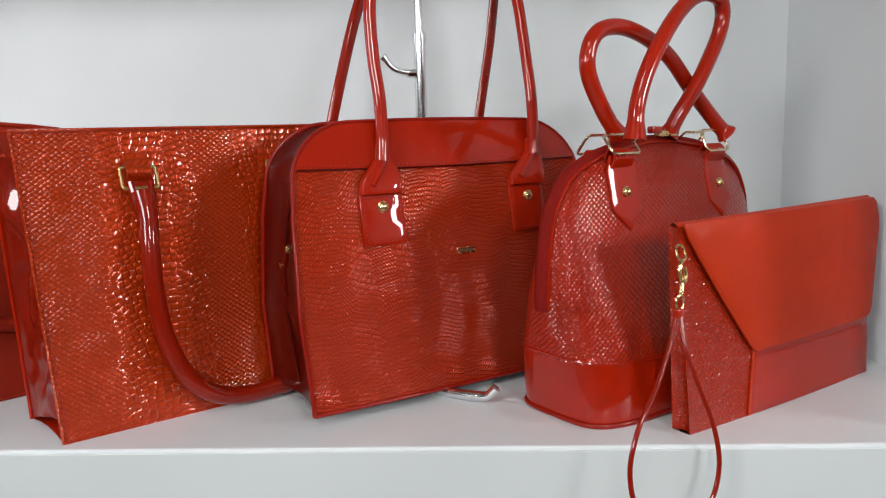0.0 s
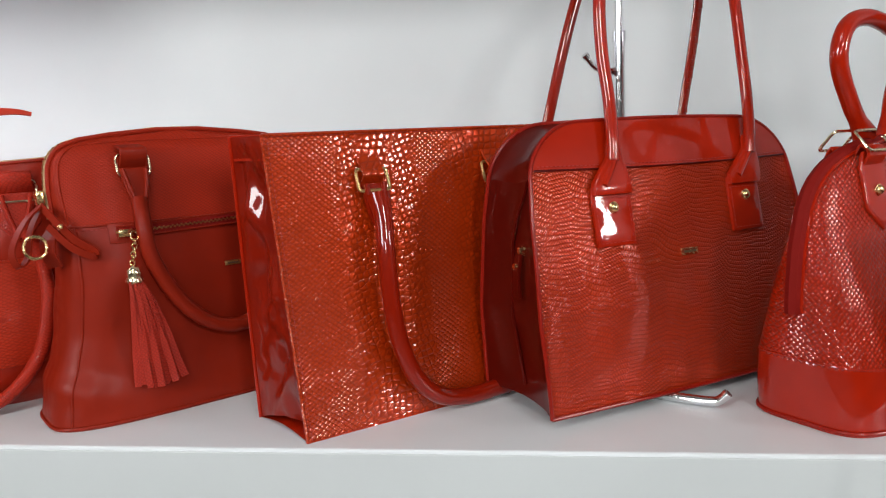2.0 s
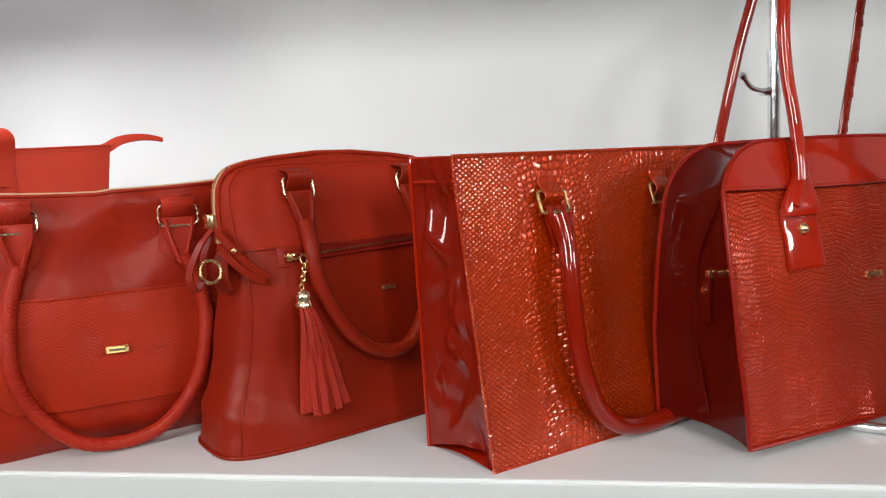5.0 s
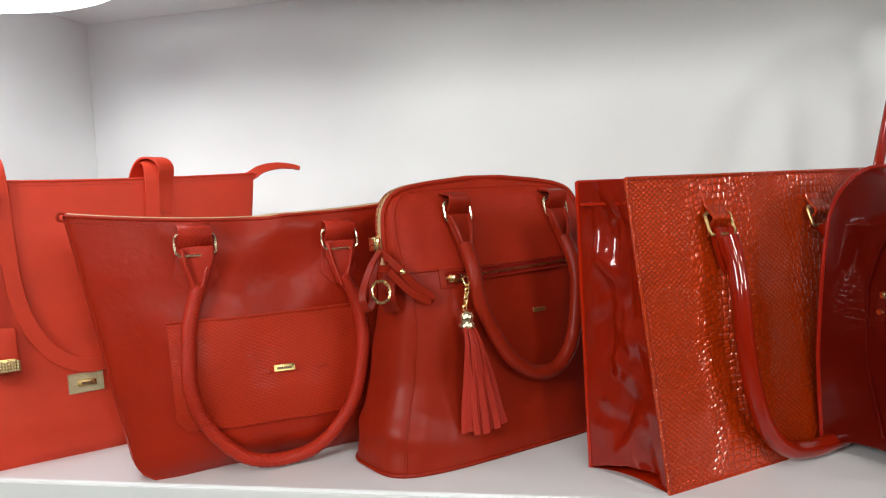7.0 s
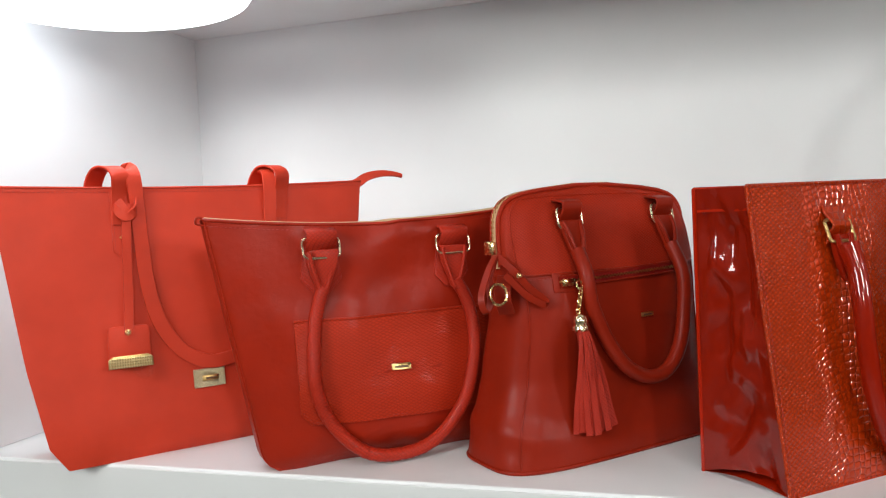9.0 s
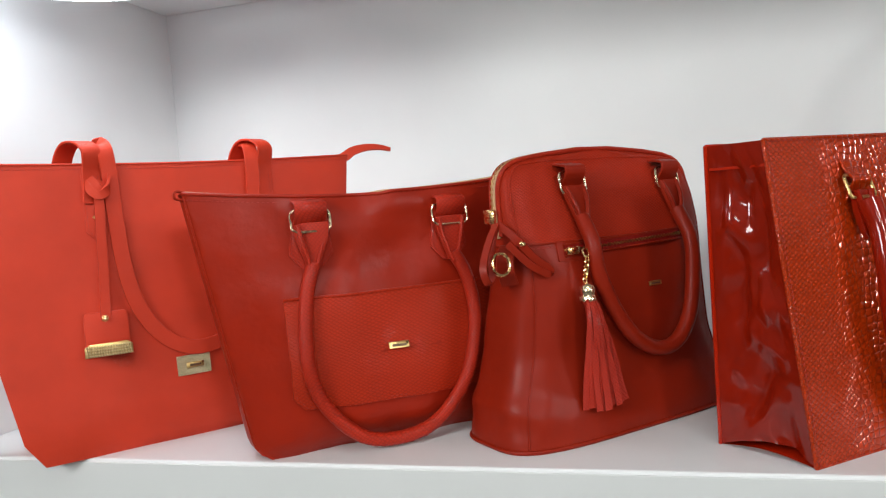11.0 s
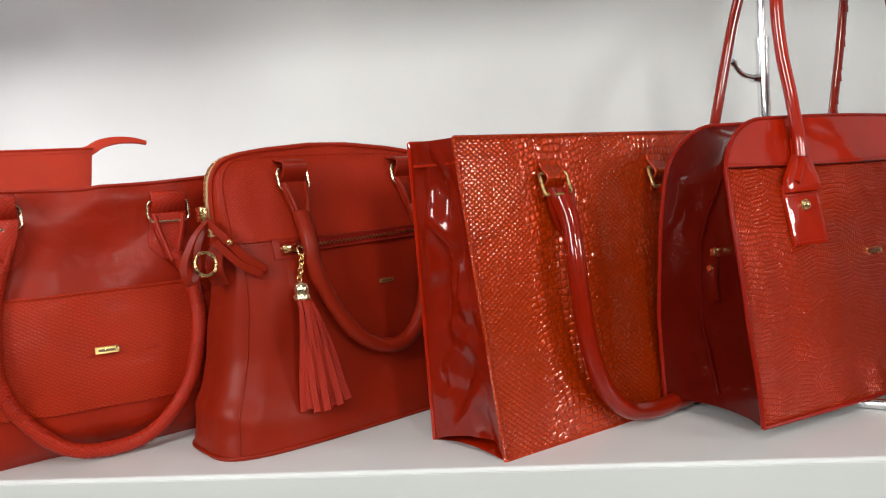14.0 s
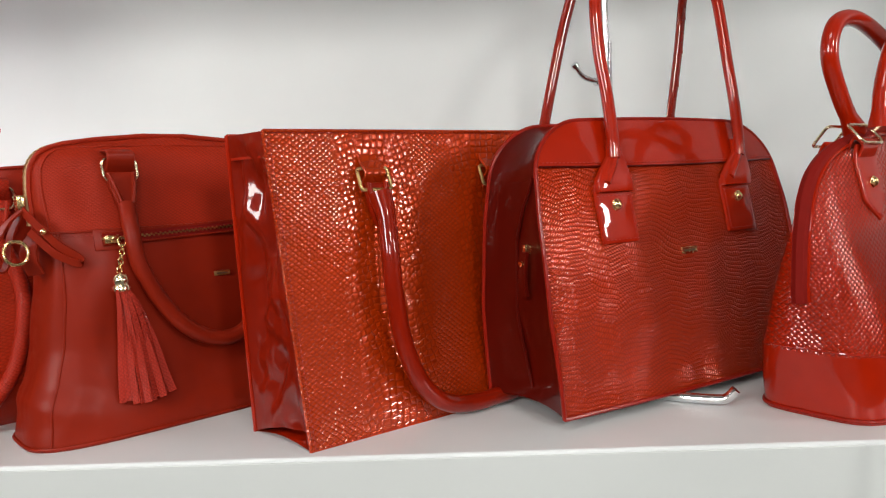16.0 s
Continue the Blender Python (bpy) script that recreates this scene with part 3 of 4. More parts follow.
    part("strap_clip", box(-0.040, -0.0155, 0.126, -0.030, -0.0085, 0.136, 0.002), PATENT, ob)
    loop = [(-0.039, -0.012, 0.128), (-0.054, -0.018, 0.104), (-0.082, -0.028, 0.076), (-0.118, -0.040, 0.048), (-0.134, -0.046, 0.016), (-0.128, -0.050, -0.018), (-0.102, -0.054, -0.042), (-0.068, -0.056, -0.048),
            (-0.038, -0.055, -0.034), (-0.024, -0.052, -0.004), (-0.026, -0.046, 0.032), (-0.034, -0.034, 0.070), (-0.038, -0.022, 0.104), (-0.034, -0.014, 0.128)]
    part("wrist_strap", tube(loop, 0.0026, 10, flat=0.8), PATENT_DARK, ob, "thin red patent wrist strap")


def dome_bag():
    ob = thing("dome_handbag", 0.219, 0.958, SHELF, 38.8, "red scale-print dome handbag with two upright rolled handles", "handbag", "red handbags on the shelf")
    a = soft_table([(0, 0.163), (0.07, 0.172), (0.13, 0.178), (0.18, 0.175), (0.22, 0.166), (0.245, 0.152), (0.262, 0.130), (0.275, 0.095), (0.283, 0.06), (0.288, 0.004)])
    b = soft_table([(0, 0.072), (0.03, 0.074), (0.07, 0.070), (0.13, 0.052), (0.2, 0.030), (0.24, 0.022), (0.27, 0.016), (0.288, 0.006)])
    bag = Lofted(0.157, 0.076, a, b, lerp_table([(0, 4.6), (0.07, 4.2), (0.2, 3.0), (0.288, 2.4)]), 0.288)
    part("base_panel", bag.sheet(0.0, 0.068, 14, 96), PATENT, ob, "glossy red patent base")
    part("body", bag.sheet(0.0675, 0.288, 44, 96), SNAKE_B, ob, "glossy red scale-print leather")
    part("bottom", grid([[bag.point(0.0, 2 * math.pi * i / 96) * 1.0 for i in range(96)], [Vector((0.157, 0.076, 0.0)) + (bag.point(0.0, 2 * math.pi * i / 96) - Vector((0.157, 0.076, 0.0))) * 0.02 for i in range(96)]], True), PATENT, ob)
    part("base_piping", tube([bag.point(0.004, 2 * math.pi * i / 96, 0.0006) for i in range(96)], 0.0023, 8, True, raw=True), PIPING, ob)
    part("base_seam", tube([bag.point(0.068 + 0.004 * math.cos(4 * math.pi * i / 96), 2 * math.pi * i / 96, 0.0002) for i in range(96)], 0.0011, 6, True, raw=True), PATENT, ob)
    # zip over the top from side to side
    zs = [0.12 + 0.166 * i / 26 for i in range(27)]
    arc = [bag.point(z, math.pi, 0.001) for z in zs] + [bag.point(z, 0.0, 0.001) for z in reversed(zs)]
    part("zip_tape", tube(arc, 0.0085, 8, raw=True, flat=1.0), TAPE, ob, "dark red zip tape")
    for side in (-1, 1):
        edge = [p + Vector((0, side * 0.0085, 0.0008)) for p in arc]
        part("zip_piping", tube(edge, 0.0016, 6, raw=True), PATENT, ob)
    part("zip_pull", box(0.145, 0.062, 0.292, 0.163, 0.070, 0.299, 0.002), GOLD, ob, "gold zip pull")
    part("pull_ring", link_ring(0.168, 0.064, 0.297, 0.016, 0.010, 0.0013, 50, 0.45), GOLD, ob)
    part("pull_tab", box(0.128, 0.058, 0.296, 0.146, 0.066, 0.304, 0.002), PATENT, ob)
    # tabs, studs and rings
    for k, x in enumerate((0.077, 0.243)):
        w = 0.021
        poly = [(x - w, 0.218), (x, 0.196), (x + w, 0.218), (x + w, 0.258), (x + w * 0.75, 0.275), (x - w * 0.75, 0.275), (x - w, 0.258)]
        fy = lambda xx, zz: bag.front(0.16 + (xx - 0.16) * 0.9, min(zz, 0.262))
        part("tab", slab(poly, fy, 0.0, 0.0028, 0.0008, 0.008), PATENT, ob, "pointed red patent tab")
        line = [(px, fy(px, pz) - 0.003, pz) for px, pz in ((x - w + 0.003, 0.256), (x - w + 0.003, 0.22), (x, 0.2005), (x + w - 0.003, 0.22), (x + w - 0.003, 0.256))]
        part("stitching", stitches(line), THREAD, ob)
        part("stud", stud(x, fy(x, 0.236) - 0.0028, 0.236, 0.0062), GOLD, ob, "domed gold stud")
        part("tab_loop", strap([(x, fy(x, 0.262) - 0.002, 0.262), (x, fy(x, 0.262) - 0.006, 0.274), (x, fy(x, 0.262) + 0.002, 0.281), (x, fy(x, 0.262) + 0.008, 0.272)], 0.032, 0.003), PATENT, ob)
        part("ring", link_ring(x + 0.002, fy(x, 0.262) - 0.001, 0.286, 0.042, 0.026, 0.0017, 25 if k else 40, 0.22), PALE_GOLD, ob, "pale gold metal ring")
        part("back_ring", link_ring(x + 0.002, 0.096, 0.286, 0.042, 0.026, 0.0017, -40, 0.22), PALE_GOLD, ob, "pale gold metal ring")
        part("back_tab", strap([(x, 0.104, 0.225), (x, 0.100, 0.262), (x, 0.092, 0.279), (x, 0.088, 0.268)], 0.034, 0.003), PATENT, ob)
    wide = lambda t: 0.0088 * (1 + 0.45 * max(0.0, 1 - min(t, 1 - t) / 0.06))
    one = [(0.102, 0.080, 0.290), (0.072, 0.080, 0.324), (0.049, 0.080, 0.367), (0.064, 0.080, 0.402), (0.112, 0.080, 0.409), (0.174, 0.078, 0.386), (0.222, 0.074, 0.342), (0.257, 0.066, 0.306), (0.270, 0.060, 0.292)]
    two = [(0.084, 0.046, 0.290), (0.090, 0.047, 0.330), (0.112, 0.047, 0.374), (0.156, 0.048, 0.424), (0.198, 0.050, 0.447), (0.238, 0.052, 0.444), (0.242, 0.054, 0.412), (0.212, 0.058, 0.358), (0.184, 0.066, 0.316), (0.172, 0.072, 0.292)]
    part("handle", tube(one, wide, 14, per=8), PATENT, ob, "rolled red patent handle")
    part("handle", tube(two, wide, 14, per=8), PATENT, ob, "rolled red patent handle")


def shoulder_bag():
    ob = thing("shoulder_bag", -0.086, 0.987, SHELF + 0.013, 34.2, "red snake-print shoulder bag with long glossy handles on a chrome foot", "handbag", "red handbags on the shelf")
    fy = lambda x, z: 0.038 * (max(z, 0) / 0.26) ** 1.8 - 0.004 * math.sin(math.pi * min(1, max(0, x / 0.39)))
    by = lambda x, z: 0.130 - 0.016 * (max(z, 0) / 0.3) ** 1.5
    xl, xr = soft_table([(-0.02, 0.0), (0, 0.001), (0.1, -0.006), (0.2, -0.002), (0.31, 0.012)]), soft_table([(-0.02, 0.388), (0, 0.389), (0.1, 0.400), (0.2, 0.398), (0.31, 0.382)])

    def top(s):
        d = min(s, 1 - s) / 0.17
        return 0.303 - 0.056 * (1 - math.sqrt(max(0, 1 - (1 - d) ** 2)) if d < 1 else 0) + 0.004 * math.sin(math.pi * s)

    bag = Panelled(xl, xr, top, fy, by, 44, 34)
    bag.inward = (0.195, 0.14, 0.010)
    part("front_panel", bag.sheet(fy), SNAKE_C, ob, "fine snake-print red leather")
    part("back_panel", bag.sheet(by), SNAKE_C, ob)
    # base and gussets take the darkened patent, their shade painted in
    part("base", bag.strip("bottom", 8), PATENT_SHADED, ob)
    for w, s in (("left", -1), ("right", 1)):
        part("side_gusset", bag.strip(w, 12, lambda u, t: (0.002 * math.sin(9 * u) * math.sin(math.pi * t), 0, 0)), PATENT_SHADED, ob, "red patent side gusset, shade of the recess in its colour")
    part("top_gusset", bag.strip("top", 12), PATENT_SHADED, ob)
    # glossy band along the top of the front
    rows = []
    for j in range(9):
        row = []
        for s in bag.ss():
            x, z1 = bag.at(s, 1.0)
            z0 = min(z1, 0.256 - 0.003 * math.sin(math.pi * s))
            z = z0 + (z1 - z0) * j / 8
            xx = bag.xl(z) + (bag.xr(z) - bag.xl(z)) * s
            row.append((xx, fy(xx, z) - 0.0016, z))
        rows.append(row)
    part("top_band", grid(rows), PATENT, ob, "glossy red patent band")
    part("band_seam", tube([rows[0][i] for i in range(3, len(rows[0]) - 3)], 0.0012, 6, raw=True), PATENT_SHADED, ob)
    part("stitching", stitches([(x, y - 0.0005, z + 0.004) for x, y, z in rows[0][4:-4]]), THREAD, ob)
    part("stitching", stitches([(x, y - 0.0005, z - 0.004) for x, y, z in rows[8][5:-5]]), THREAD, ob)
    part("front_piping", tube(bag.outline(lambda x, z: fy(x, z) - 0.0004), 0.0024, 8, True, raw=True), PIPING, ob)
    part("back_piping", tube(bag.outline(by), 0.0024, 8, True, raw=True), PIPING, ob)
    # zip pull on the side gusset
    part("zip_stop", box(-0.003, 0.047, 0.166, 0.006, 0.054, 0.176, 0.002), GOLD, ob)
    part("zip_pull", strap([(-0.002, 0.050, 0.168), (-0.006, 0.049, 0.150), (-0.007, 0.048, 0.132), (-0.006, 0.047, 0.122)], 0.010, 0.004, across=(0, 1, 0)), PATENT_SHADED, ob, "red patent zip pull, shade put into its colour")
    part("pull_stud", tube([(-0.0070, 0.049, 0.156), (-0.0098, 0.049, 0.156)], 0.003, 10), GOLD, ob)
    # handles with square tabs
    for k, x in enumerate((0.100, 0.300)):
        poly = [(x - 0.026, 0.171), (x + 0.025, 0.171), (x + 0.0255, 0.220), (x + 0.024, 0.234), (x - 0.024, 0.234), (x - 0.0265, 0.220)]
        part("handle_tab", slab(poly, fy, 0.0008, 0.0034, 0.001, 0.01), PATENT, ob, "square red patent handle tab")
        line = [(px, fy(px, pz) - 0.0045, pz) for px, pz in ((x - 0.022, 0.222), (x - 0.0225, 0.175), (x + 0.0215, 0.175), (x + 0.0215, 0.222), (x - 0.022, 0.222))]
        part("stitching", stitches(line), THREAD, ob)
        dx = (0.010, 0.018)[k]
        neck = [(x - 0.0245, 0.226), (x + 0.0245, 0.226), (x + 0.023 + dx * 0.3, 0.238), (x + 0.016 + dx * 0.7, 0.252), (x + 0.010 + dx, 0.266), (x + 0.0075 + dx, 0.282), (x - 0.0065 + dx, 0.282), (x - 0.009 + dx * 0.9, 0.266), (x - 0.018 + dx * 0.5, 0.252), (x - 0.0245, 0.238)]
        part("handle_neck", slab(neck, fy, 0.0042, 0.0062, 0.0024, 0.01), PATENT, ob, "folded patent end of a handle")
        part("neck_fold", tube([(px, fy(px, pz) - 0.0098, pz) for px, pz in ((x - 0.012, 0.236), (x - 0.004 + dx * 0.4, 0.252), (x + dx, 0.270), (x + dx + 0.001, 0.284))], 0.0042, 8), PATENT, ob)
        part("stud", stud(x, fy(x, 0.212) - 0.0042, 0.212, 0.0066), GOLD, ob, "domed gold stud")
    wide = 0.0074
    front = [(0.106, fy(0.1, 0.262) - 0.009, 0.262), (0.1085, 0.030, 0.284), (0.112, 0.040, 0.33), (0.110, 0.048, 0.38), (0.112, 0.053, 0.44), (0.130, 0.058, 0.51), (0.172, 0.062, 0.565), (0.214, 0.064, 0.58), (0.256, 0.063, 0.565), (0.298, 0.058, 0.51), (0.314, 0.053, 0.45), (0.322, 0.047, 0.38), (0.324, 0.040, 0.33), (0.318, 0.030, 0.284), (0.314, fy(0.31, 0.262) - 0.009, 0.262)]
    part("handle", tube(front, wide, 14, per=8, flat=0.85), PATENT, ob, "long red patent handle")
    back = [(0.078, 0.128, 0.24), (0.086, 0.124, 0.29), (0.092, 0.122, 0.318), (0.112, 0.120, 0.39), (0.130, 0.118, 0.446), (0.158, 0.112, 0.52), (0.205, 0.106, 0.574), (0.26, 0.104, 0.585), (0.304, 0.108, 0.565), (0.328, 0.114, 0.51), (0.324, 0.118, 0.455), (0.317, 0.120, 0.40), (0.304, 0.122, 0.33), (0.298, 0.124, 0.29), (0.296, 0.128, 0.24)]
    part("handle", tube(back, 0.0072, 12, per=8, flat=0.6), PATENT_DARK, ob, "long red patent handle")
    # raised marks pressed into the back handle
    hx, hy = lerp_table([(0.29, 0.298), (0.33, 0.304), (0.40, 0.317), (0.455, 0.324), (0.51, 0.328)]), lerp_table([(0.29, 0.124), (0.33, 0.122), (0.40, 0.120), (0.455, 0.118), (0.51, 0.114)])
    for i in range(13):
        z = 0.318 + 0.0145 * i
        part("embossed_bar", box(hx(z) - 0.0036, hy(z) - 0.0052, z - 0.0045, hx(z) + 0.0036 - 0.001 * (i % 3), hy(z) - 0.003, z + 0.0045, 0.0007), PATENT_DARK, ob)
    # zip seam arching over the side gusset
    run = soft_table([(0.02, 0.46), (0.10, 0.56), (0.18, 0.52), (0.215, 0.38), (0.246, 0.12)])
    arch = []
    for i in range(31):
        z = 0.02 + 0.226 * i / 30
        arch.append((bag.xl(z) + 0.0088 * math.sin(math.pi * run(z)) ** 0.7, fy(0, z) + (by(0, z) - fy(0, z)) * run(z), z))
    part("gusset_seam", tube(arch, 0.0018, 8, raw=True), PATENT_SHADED, ob)
    name_plate(0.202, 0.155, fy, 0.025, 0.0072, ob)


def crocodile_tote():
    ob = thing("crocodile_tote", -0.336, 0.952, SHELF, 40, "red crocodile-print tote with crumpled patent sides and drooping handles", "handbag", "red handbags on the shelf")
    fy = lambda x, z: 0.033 * z / 0.316 - 0.003 * math.sin(math.pi * min(1, max(0, x / 0.37))) * math.sin(math.pi * min(1, max(0, z / 0.316)))
    by = lambda x, z: 0.107 - 0.013 * z / 0.316
    bag = Panelled(lambda z: -0.013 * z / 0.316, lambda z: 0.368 + 0.012 * z / 0.316, lambda s: 0.317 + 0.001 * s, fy, by, 40, 34, -0.014)
    part("front_panel", bag.sheet(fy), CROC_D, ob, "glossy crocodile-print red leather")
    part("back_panel", bag.sheet(by), CROC_D, ob)
    part("base", bag.strip("bottom", 8, lambda u, t: (0, 0, 0.006 * math.sin(math.pi * t))), PATENT, ob)

    def pucker(side):
        def push(u, t):
            deep = math.sin(math.pi * t) ** 0.8
            fold = 0.007 + 0.004 * math.sin(9.3 * u + 1.0) * math.sin(6 * t) + 0.0016 * math.sin(17 * u + 7 * t) + 0.010 * noise.noise(Vector((u * 9, t * 5, side * 3))) + 0.004 * abs(noise.noise(Vector((u * 13 + t * 4, t * 5 - u * 3, side * 5 + 0.5))))
            up = min(1.0, ((1 - u) if side < 0 else u) / 0.12)
            fold *= up * up * (3 - 2 * up)
            low = max(0.0, 1 - u / 0.06) if side < 0 else max(0.0, 1 - (1 - u) / 0.06)
            return (-side * fold * deep, 0, 0.012 * low * math.sin(math.pi * t))
        return push

    bag.nr = 60
    part("side_gusset", bag.strip("left", 26, pucker(-1)), PATENT_CRUMPLED, ob, "crumpled dark red patent gusset")
    part("side_gusset", bag.strip("right", 26, pucker(1)), PATENT_CRUMPLED, ob, "crumpled dark red patent gusset")
    bag.nr = 34
    part("gusset_hem", strap([(bag.xl(0.29) + 0.0008 + 0.004 * math.sin(math.pi * t) - 0.014 * t, fy(0, 0.29) * (1 - t) + by(0, 0.29) * t, 0.293) for t in [0.04 + 0.92 * i / 8 for i in range(9)]], 0.003, 0.0024, 2, across=(0, 0, 1)), PATENT, ob)
    part("lining", bag.strip("top", 10, lambda u, t: (0, 0, -0.02 * math.sin(math.pi * t) ** 0.5 * min(1, 12 * u * (1 - u)))), LINING, ob)
    part("front_binding", tube(bag.outline(lambda x, z: fy(x, z) + 0.0006), 0.0022, 8, True, raw=True), CROC_D, ob)
    part("back_binding", tube(bag.outline(by), 0.0022, 8, True, raw=True), PATENT, ob)
    part("stitching", stitches([p + Vector((0, -0.0006, 0)) for p in bag.outline(fy, 0.012)] ), THREAD, ob)
    for x in (0.101, 0.266):
        part("ring_loop", strap([(x, fy(x, 0.292) - 0.001, 0.292), (x, fy(x, 0.28) - 0.003, 0.284), (x, fy(x, 0.27) - 0.012, 0.272), (x, fy(x, 0.26) - 0.004, 0.262), (x, fy(x, 0.252) - 0.001, 0.252)], 0.026, 0.003), CROC_D, ob)
        part("ring", link_ring(x, fy(x, 0.267) - 0.009, 0.266, 0.037, 0.024, 0.0019, 20, 0.15), OLD_GOLD, ob, "square brass ring")
    w = lambda t: 0.0099 * (1 + 0.3 * max(0.0, 1 - min(t, 1 - t) / 0.07))
    part("handle_flap", slab([(0.088, 0.262), (0.114, 0.262), (0.112, 0.240), (0.1065, 0.220), (0.101, 0.212), (0.0955, 0.220), (0.090, 0.240)][::-1], fy, 0.006, 0.006, 0.0018), PATENT_DARK, ob)
    for sgn in (-1, 1):
        part("pinched_fold", tube([(0.101 + sgn * 0.011, fy(0.1, 0.26) - 0.012, 0.262), (0.101 + sgn * 0.007, fy(0.1, 0.24) - 0.016, 0.238), (0.101 + sgn * 0.002, -0.012, 0.200)], 0.0034, 8), PATENT_DARK, ob)
    pts = [(0.102, 0.010, 0.250), (0.102, 0.000, 0.225), (0.099, -0.008, 0.190), (0.099, -0.013, 0.14), (0.106, -0.015, 0.092), (0.124, -0.016, 0.048), (0.152, -0.016, 0.022), (0.188, -0.016, 0.0125), (0.228, -0.015, 0.0125), (0.266, -0.012, 0.016), (0.292, -0.009, 0.046), (0.296, -0.008, 0.10), (0.286, -0.006, 0.16), (0.272, -0.002, 0.21), (0.267, 0.002, 0.238), (0.266, 0.010, 0.256)]
    part("handle", tube(pts, w, 14, per=8), PATENT_DARK, ob, "rolled dark red patent handle hanging down")


def tassel_bag():
    ob = thing("tassel_handbag", -0.62, 0.968, SHELF, 46, "dark red leather dome handbag with a zip pocket and a tassel", "handbag", "red handbags on the shelf")
    a = soft_table([(0, 0.182), (0.03, 0.180), (0.06, 0.171), (0.1, 0.159), (0.16, 0.151), (0.22, 0.151), (0.27, 0.152), (0.295, 0.150), (0.312, 0.140), (0.322, 0.121), (0.328, 0.085), (0.332, 0.003)])
    b = soft_table([(0, 0.073), (0.02, 0.074), (0.08, 0.066), (0.16, 0.060), (0.22, 0.048), (0.28, 0.032), (0.31, 0.024), (0.332, 0.008)])
    bag = Lofted(0.174, 0.056, a, b, lerp_table([(0, 4.0), (0.1, 3.4), (0.3, 3.6), (0.332, 3.0)]), 0.332, lambda z: 0.004 * math.sin(z * 20), 0.0026)
    part("body", bag.sheet(0.0, 0.226, 46, 96), LEATHER_E, ob, "oiled dark red leather")
    part("upper_panel", bag.sheet(0.2255, 0.332, 30, 96), UPPER_E, ob, "dull snake-print red leather")
    part("bottom", grid([[bag.point(0.0, 2 * math.pi * i / 96) for i in range(96)], [Vector((0.174, 0.056, 0.0)) + (bag.point(0.0, 2 * math.pi * i / 96) - Vector((0.174, 0.056, 0.0))) * 0.02 for i in range(96)]], True), LEATHER_E, ob)
    part("base_piping", tube([bag.point(0.003, 2 * math.pi * i / 96, 0.0004) for i in range(96)], 0.0022, 8, True, raw=True), LEATHER_E, ob)
    part("panel_seam", tube([bag.point(0.226, 2 * math.pi * i / 96, 0.0002) for i in range(96)], 0.0014, 6, True, raw=True), LEATHER_E, ob)
    fy = bag.front
    for ang in (1.19, 1.81):
        part("side_seam", tube([bag.point(0.003 + 0.222 * i / 24, math.pi * ang, 0.0002) for i in range(25)], 0.0013, 6, raw=True), LEATHER_E, ob)
    # main zip over the top
    zs = [0.235 + 0.0955 * i / 20 for i in range(21)]
    arc = [bag.point(z, math.pi, 0.0008) for z in zs] + [bag.point(z, 0.0, 0.0008) for z in reversed(zs)]
    part("zip_tape", tube(arc, 0.0042, 8, raw=True), TAN, ob, "tan zip tape")
    part("zip_piping", tube([p + Vector((0, -0.0062, 0.002)) for p in arc], 0.0030, 8, raw=True), UPPER_E, ob)
    part("zip_piping", tube([p + Vector((0, 0.0062, 0.002)) for p in arc], 0.0030, 8, raw=True), UPPER_E, ob)
    outward = lambda q: Vector((q.x - 0.174, 0, (q.z - 0.2) * 1.2)).normalized()
    zip_teeth([p + outward(p) * 0.0042 for p in arc], 0.0040, 0.0032, outward, ob, OLD_GOLD)
    part("zip_slider", box(0.008, 0.044, 0.252, 0.017, 0.058, 0.268, 0.002), GOLD, ob, "gold zip slider")
    seam = [bag.point(0.228 + 0.088 * i / 16, math.pi * 1.14, 0.0004) for i in range(17)] + [bag.point(0.3165 + 0.004 * math.sin(math.pi * i / 30), math.pi * (1.14 + 0.72 * i / 30), 0.0004) for i in range(31)] + [bag.point(0.316 - 0.088 * i / 16, math.pi * 1.86, 0.0004) for i in range(17)]
    part("edge_seam", tube(seam, 0.0012, 6, raw=True), UPPER_E, ob)
    part("stitching", stitches([bag.point(0.2215, math.pi * (1.15 + 0.7 * i / 60), 0.0005) for i in range(61)]), THREAD, ob)
    # ring tab and ribbon pulls at the zip's end
    part("ring_tab", strap([(0.022, 0.034, 0.226), (0.012, 0.026, 0.214), (0.010, 0.024, 0.200), (0.016, 0.026, 0.184)], 0.020, 0.003, across=(0.6, -0.8, 0)), LEATHER_E, ob)
    part("d_ring", link_ring(-0.004, 0.012, 0.209, 0.022, 0.024, 0.0018, 10, 0.48), GOLD, ob, "gold ring")
    part("ribbon_pull", strap([(0.010, 0.036, 0.252), (-0.010, 0.022, 0.236), (-0.026, 0.014, 0.208), (-0.022, 0.012, 0.190), (-0.012, 0.018, 0.198), (-0.004, 0.028, 0.226), (0.008, 0.036, 0.246)], 0.0085, 0.0022, across=(0.5, -0.6, 0.2)), LEATHER_E, ob)
    part("ribbon_pull", strap([(0.010, 0.034, 0.252), (0.018, 0.014, 0.236), (0.034, 0.004, 0.214), (0.052, 0.000, 0.199), (0.050, 0.000, 0.194), (0.030, 0.006, 0.206), (0.012, 0.020, 0.230)], 0.0085, 0.0022, across=(0.3, -0.4, 0.8)), LEATHER_E, ob)
    part("ribbon_stud", stud(0.022, 0.008, 0.229, 0.0034), GOLD, ob)
    # pocket zip
    pz = lambda x: 0.2165 + 0.006 * (x - 0.08) / 0.2
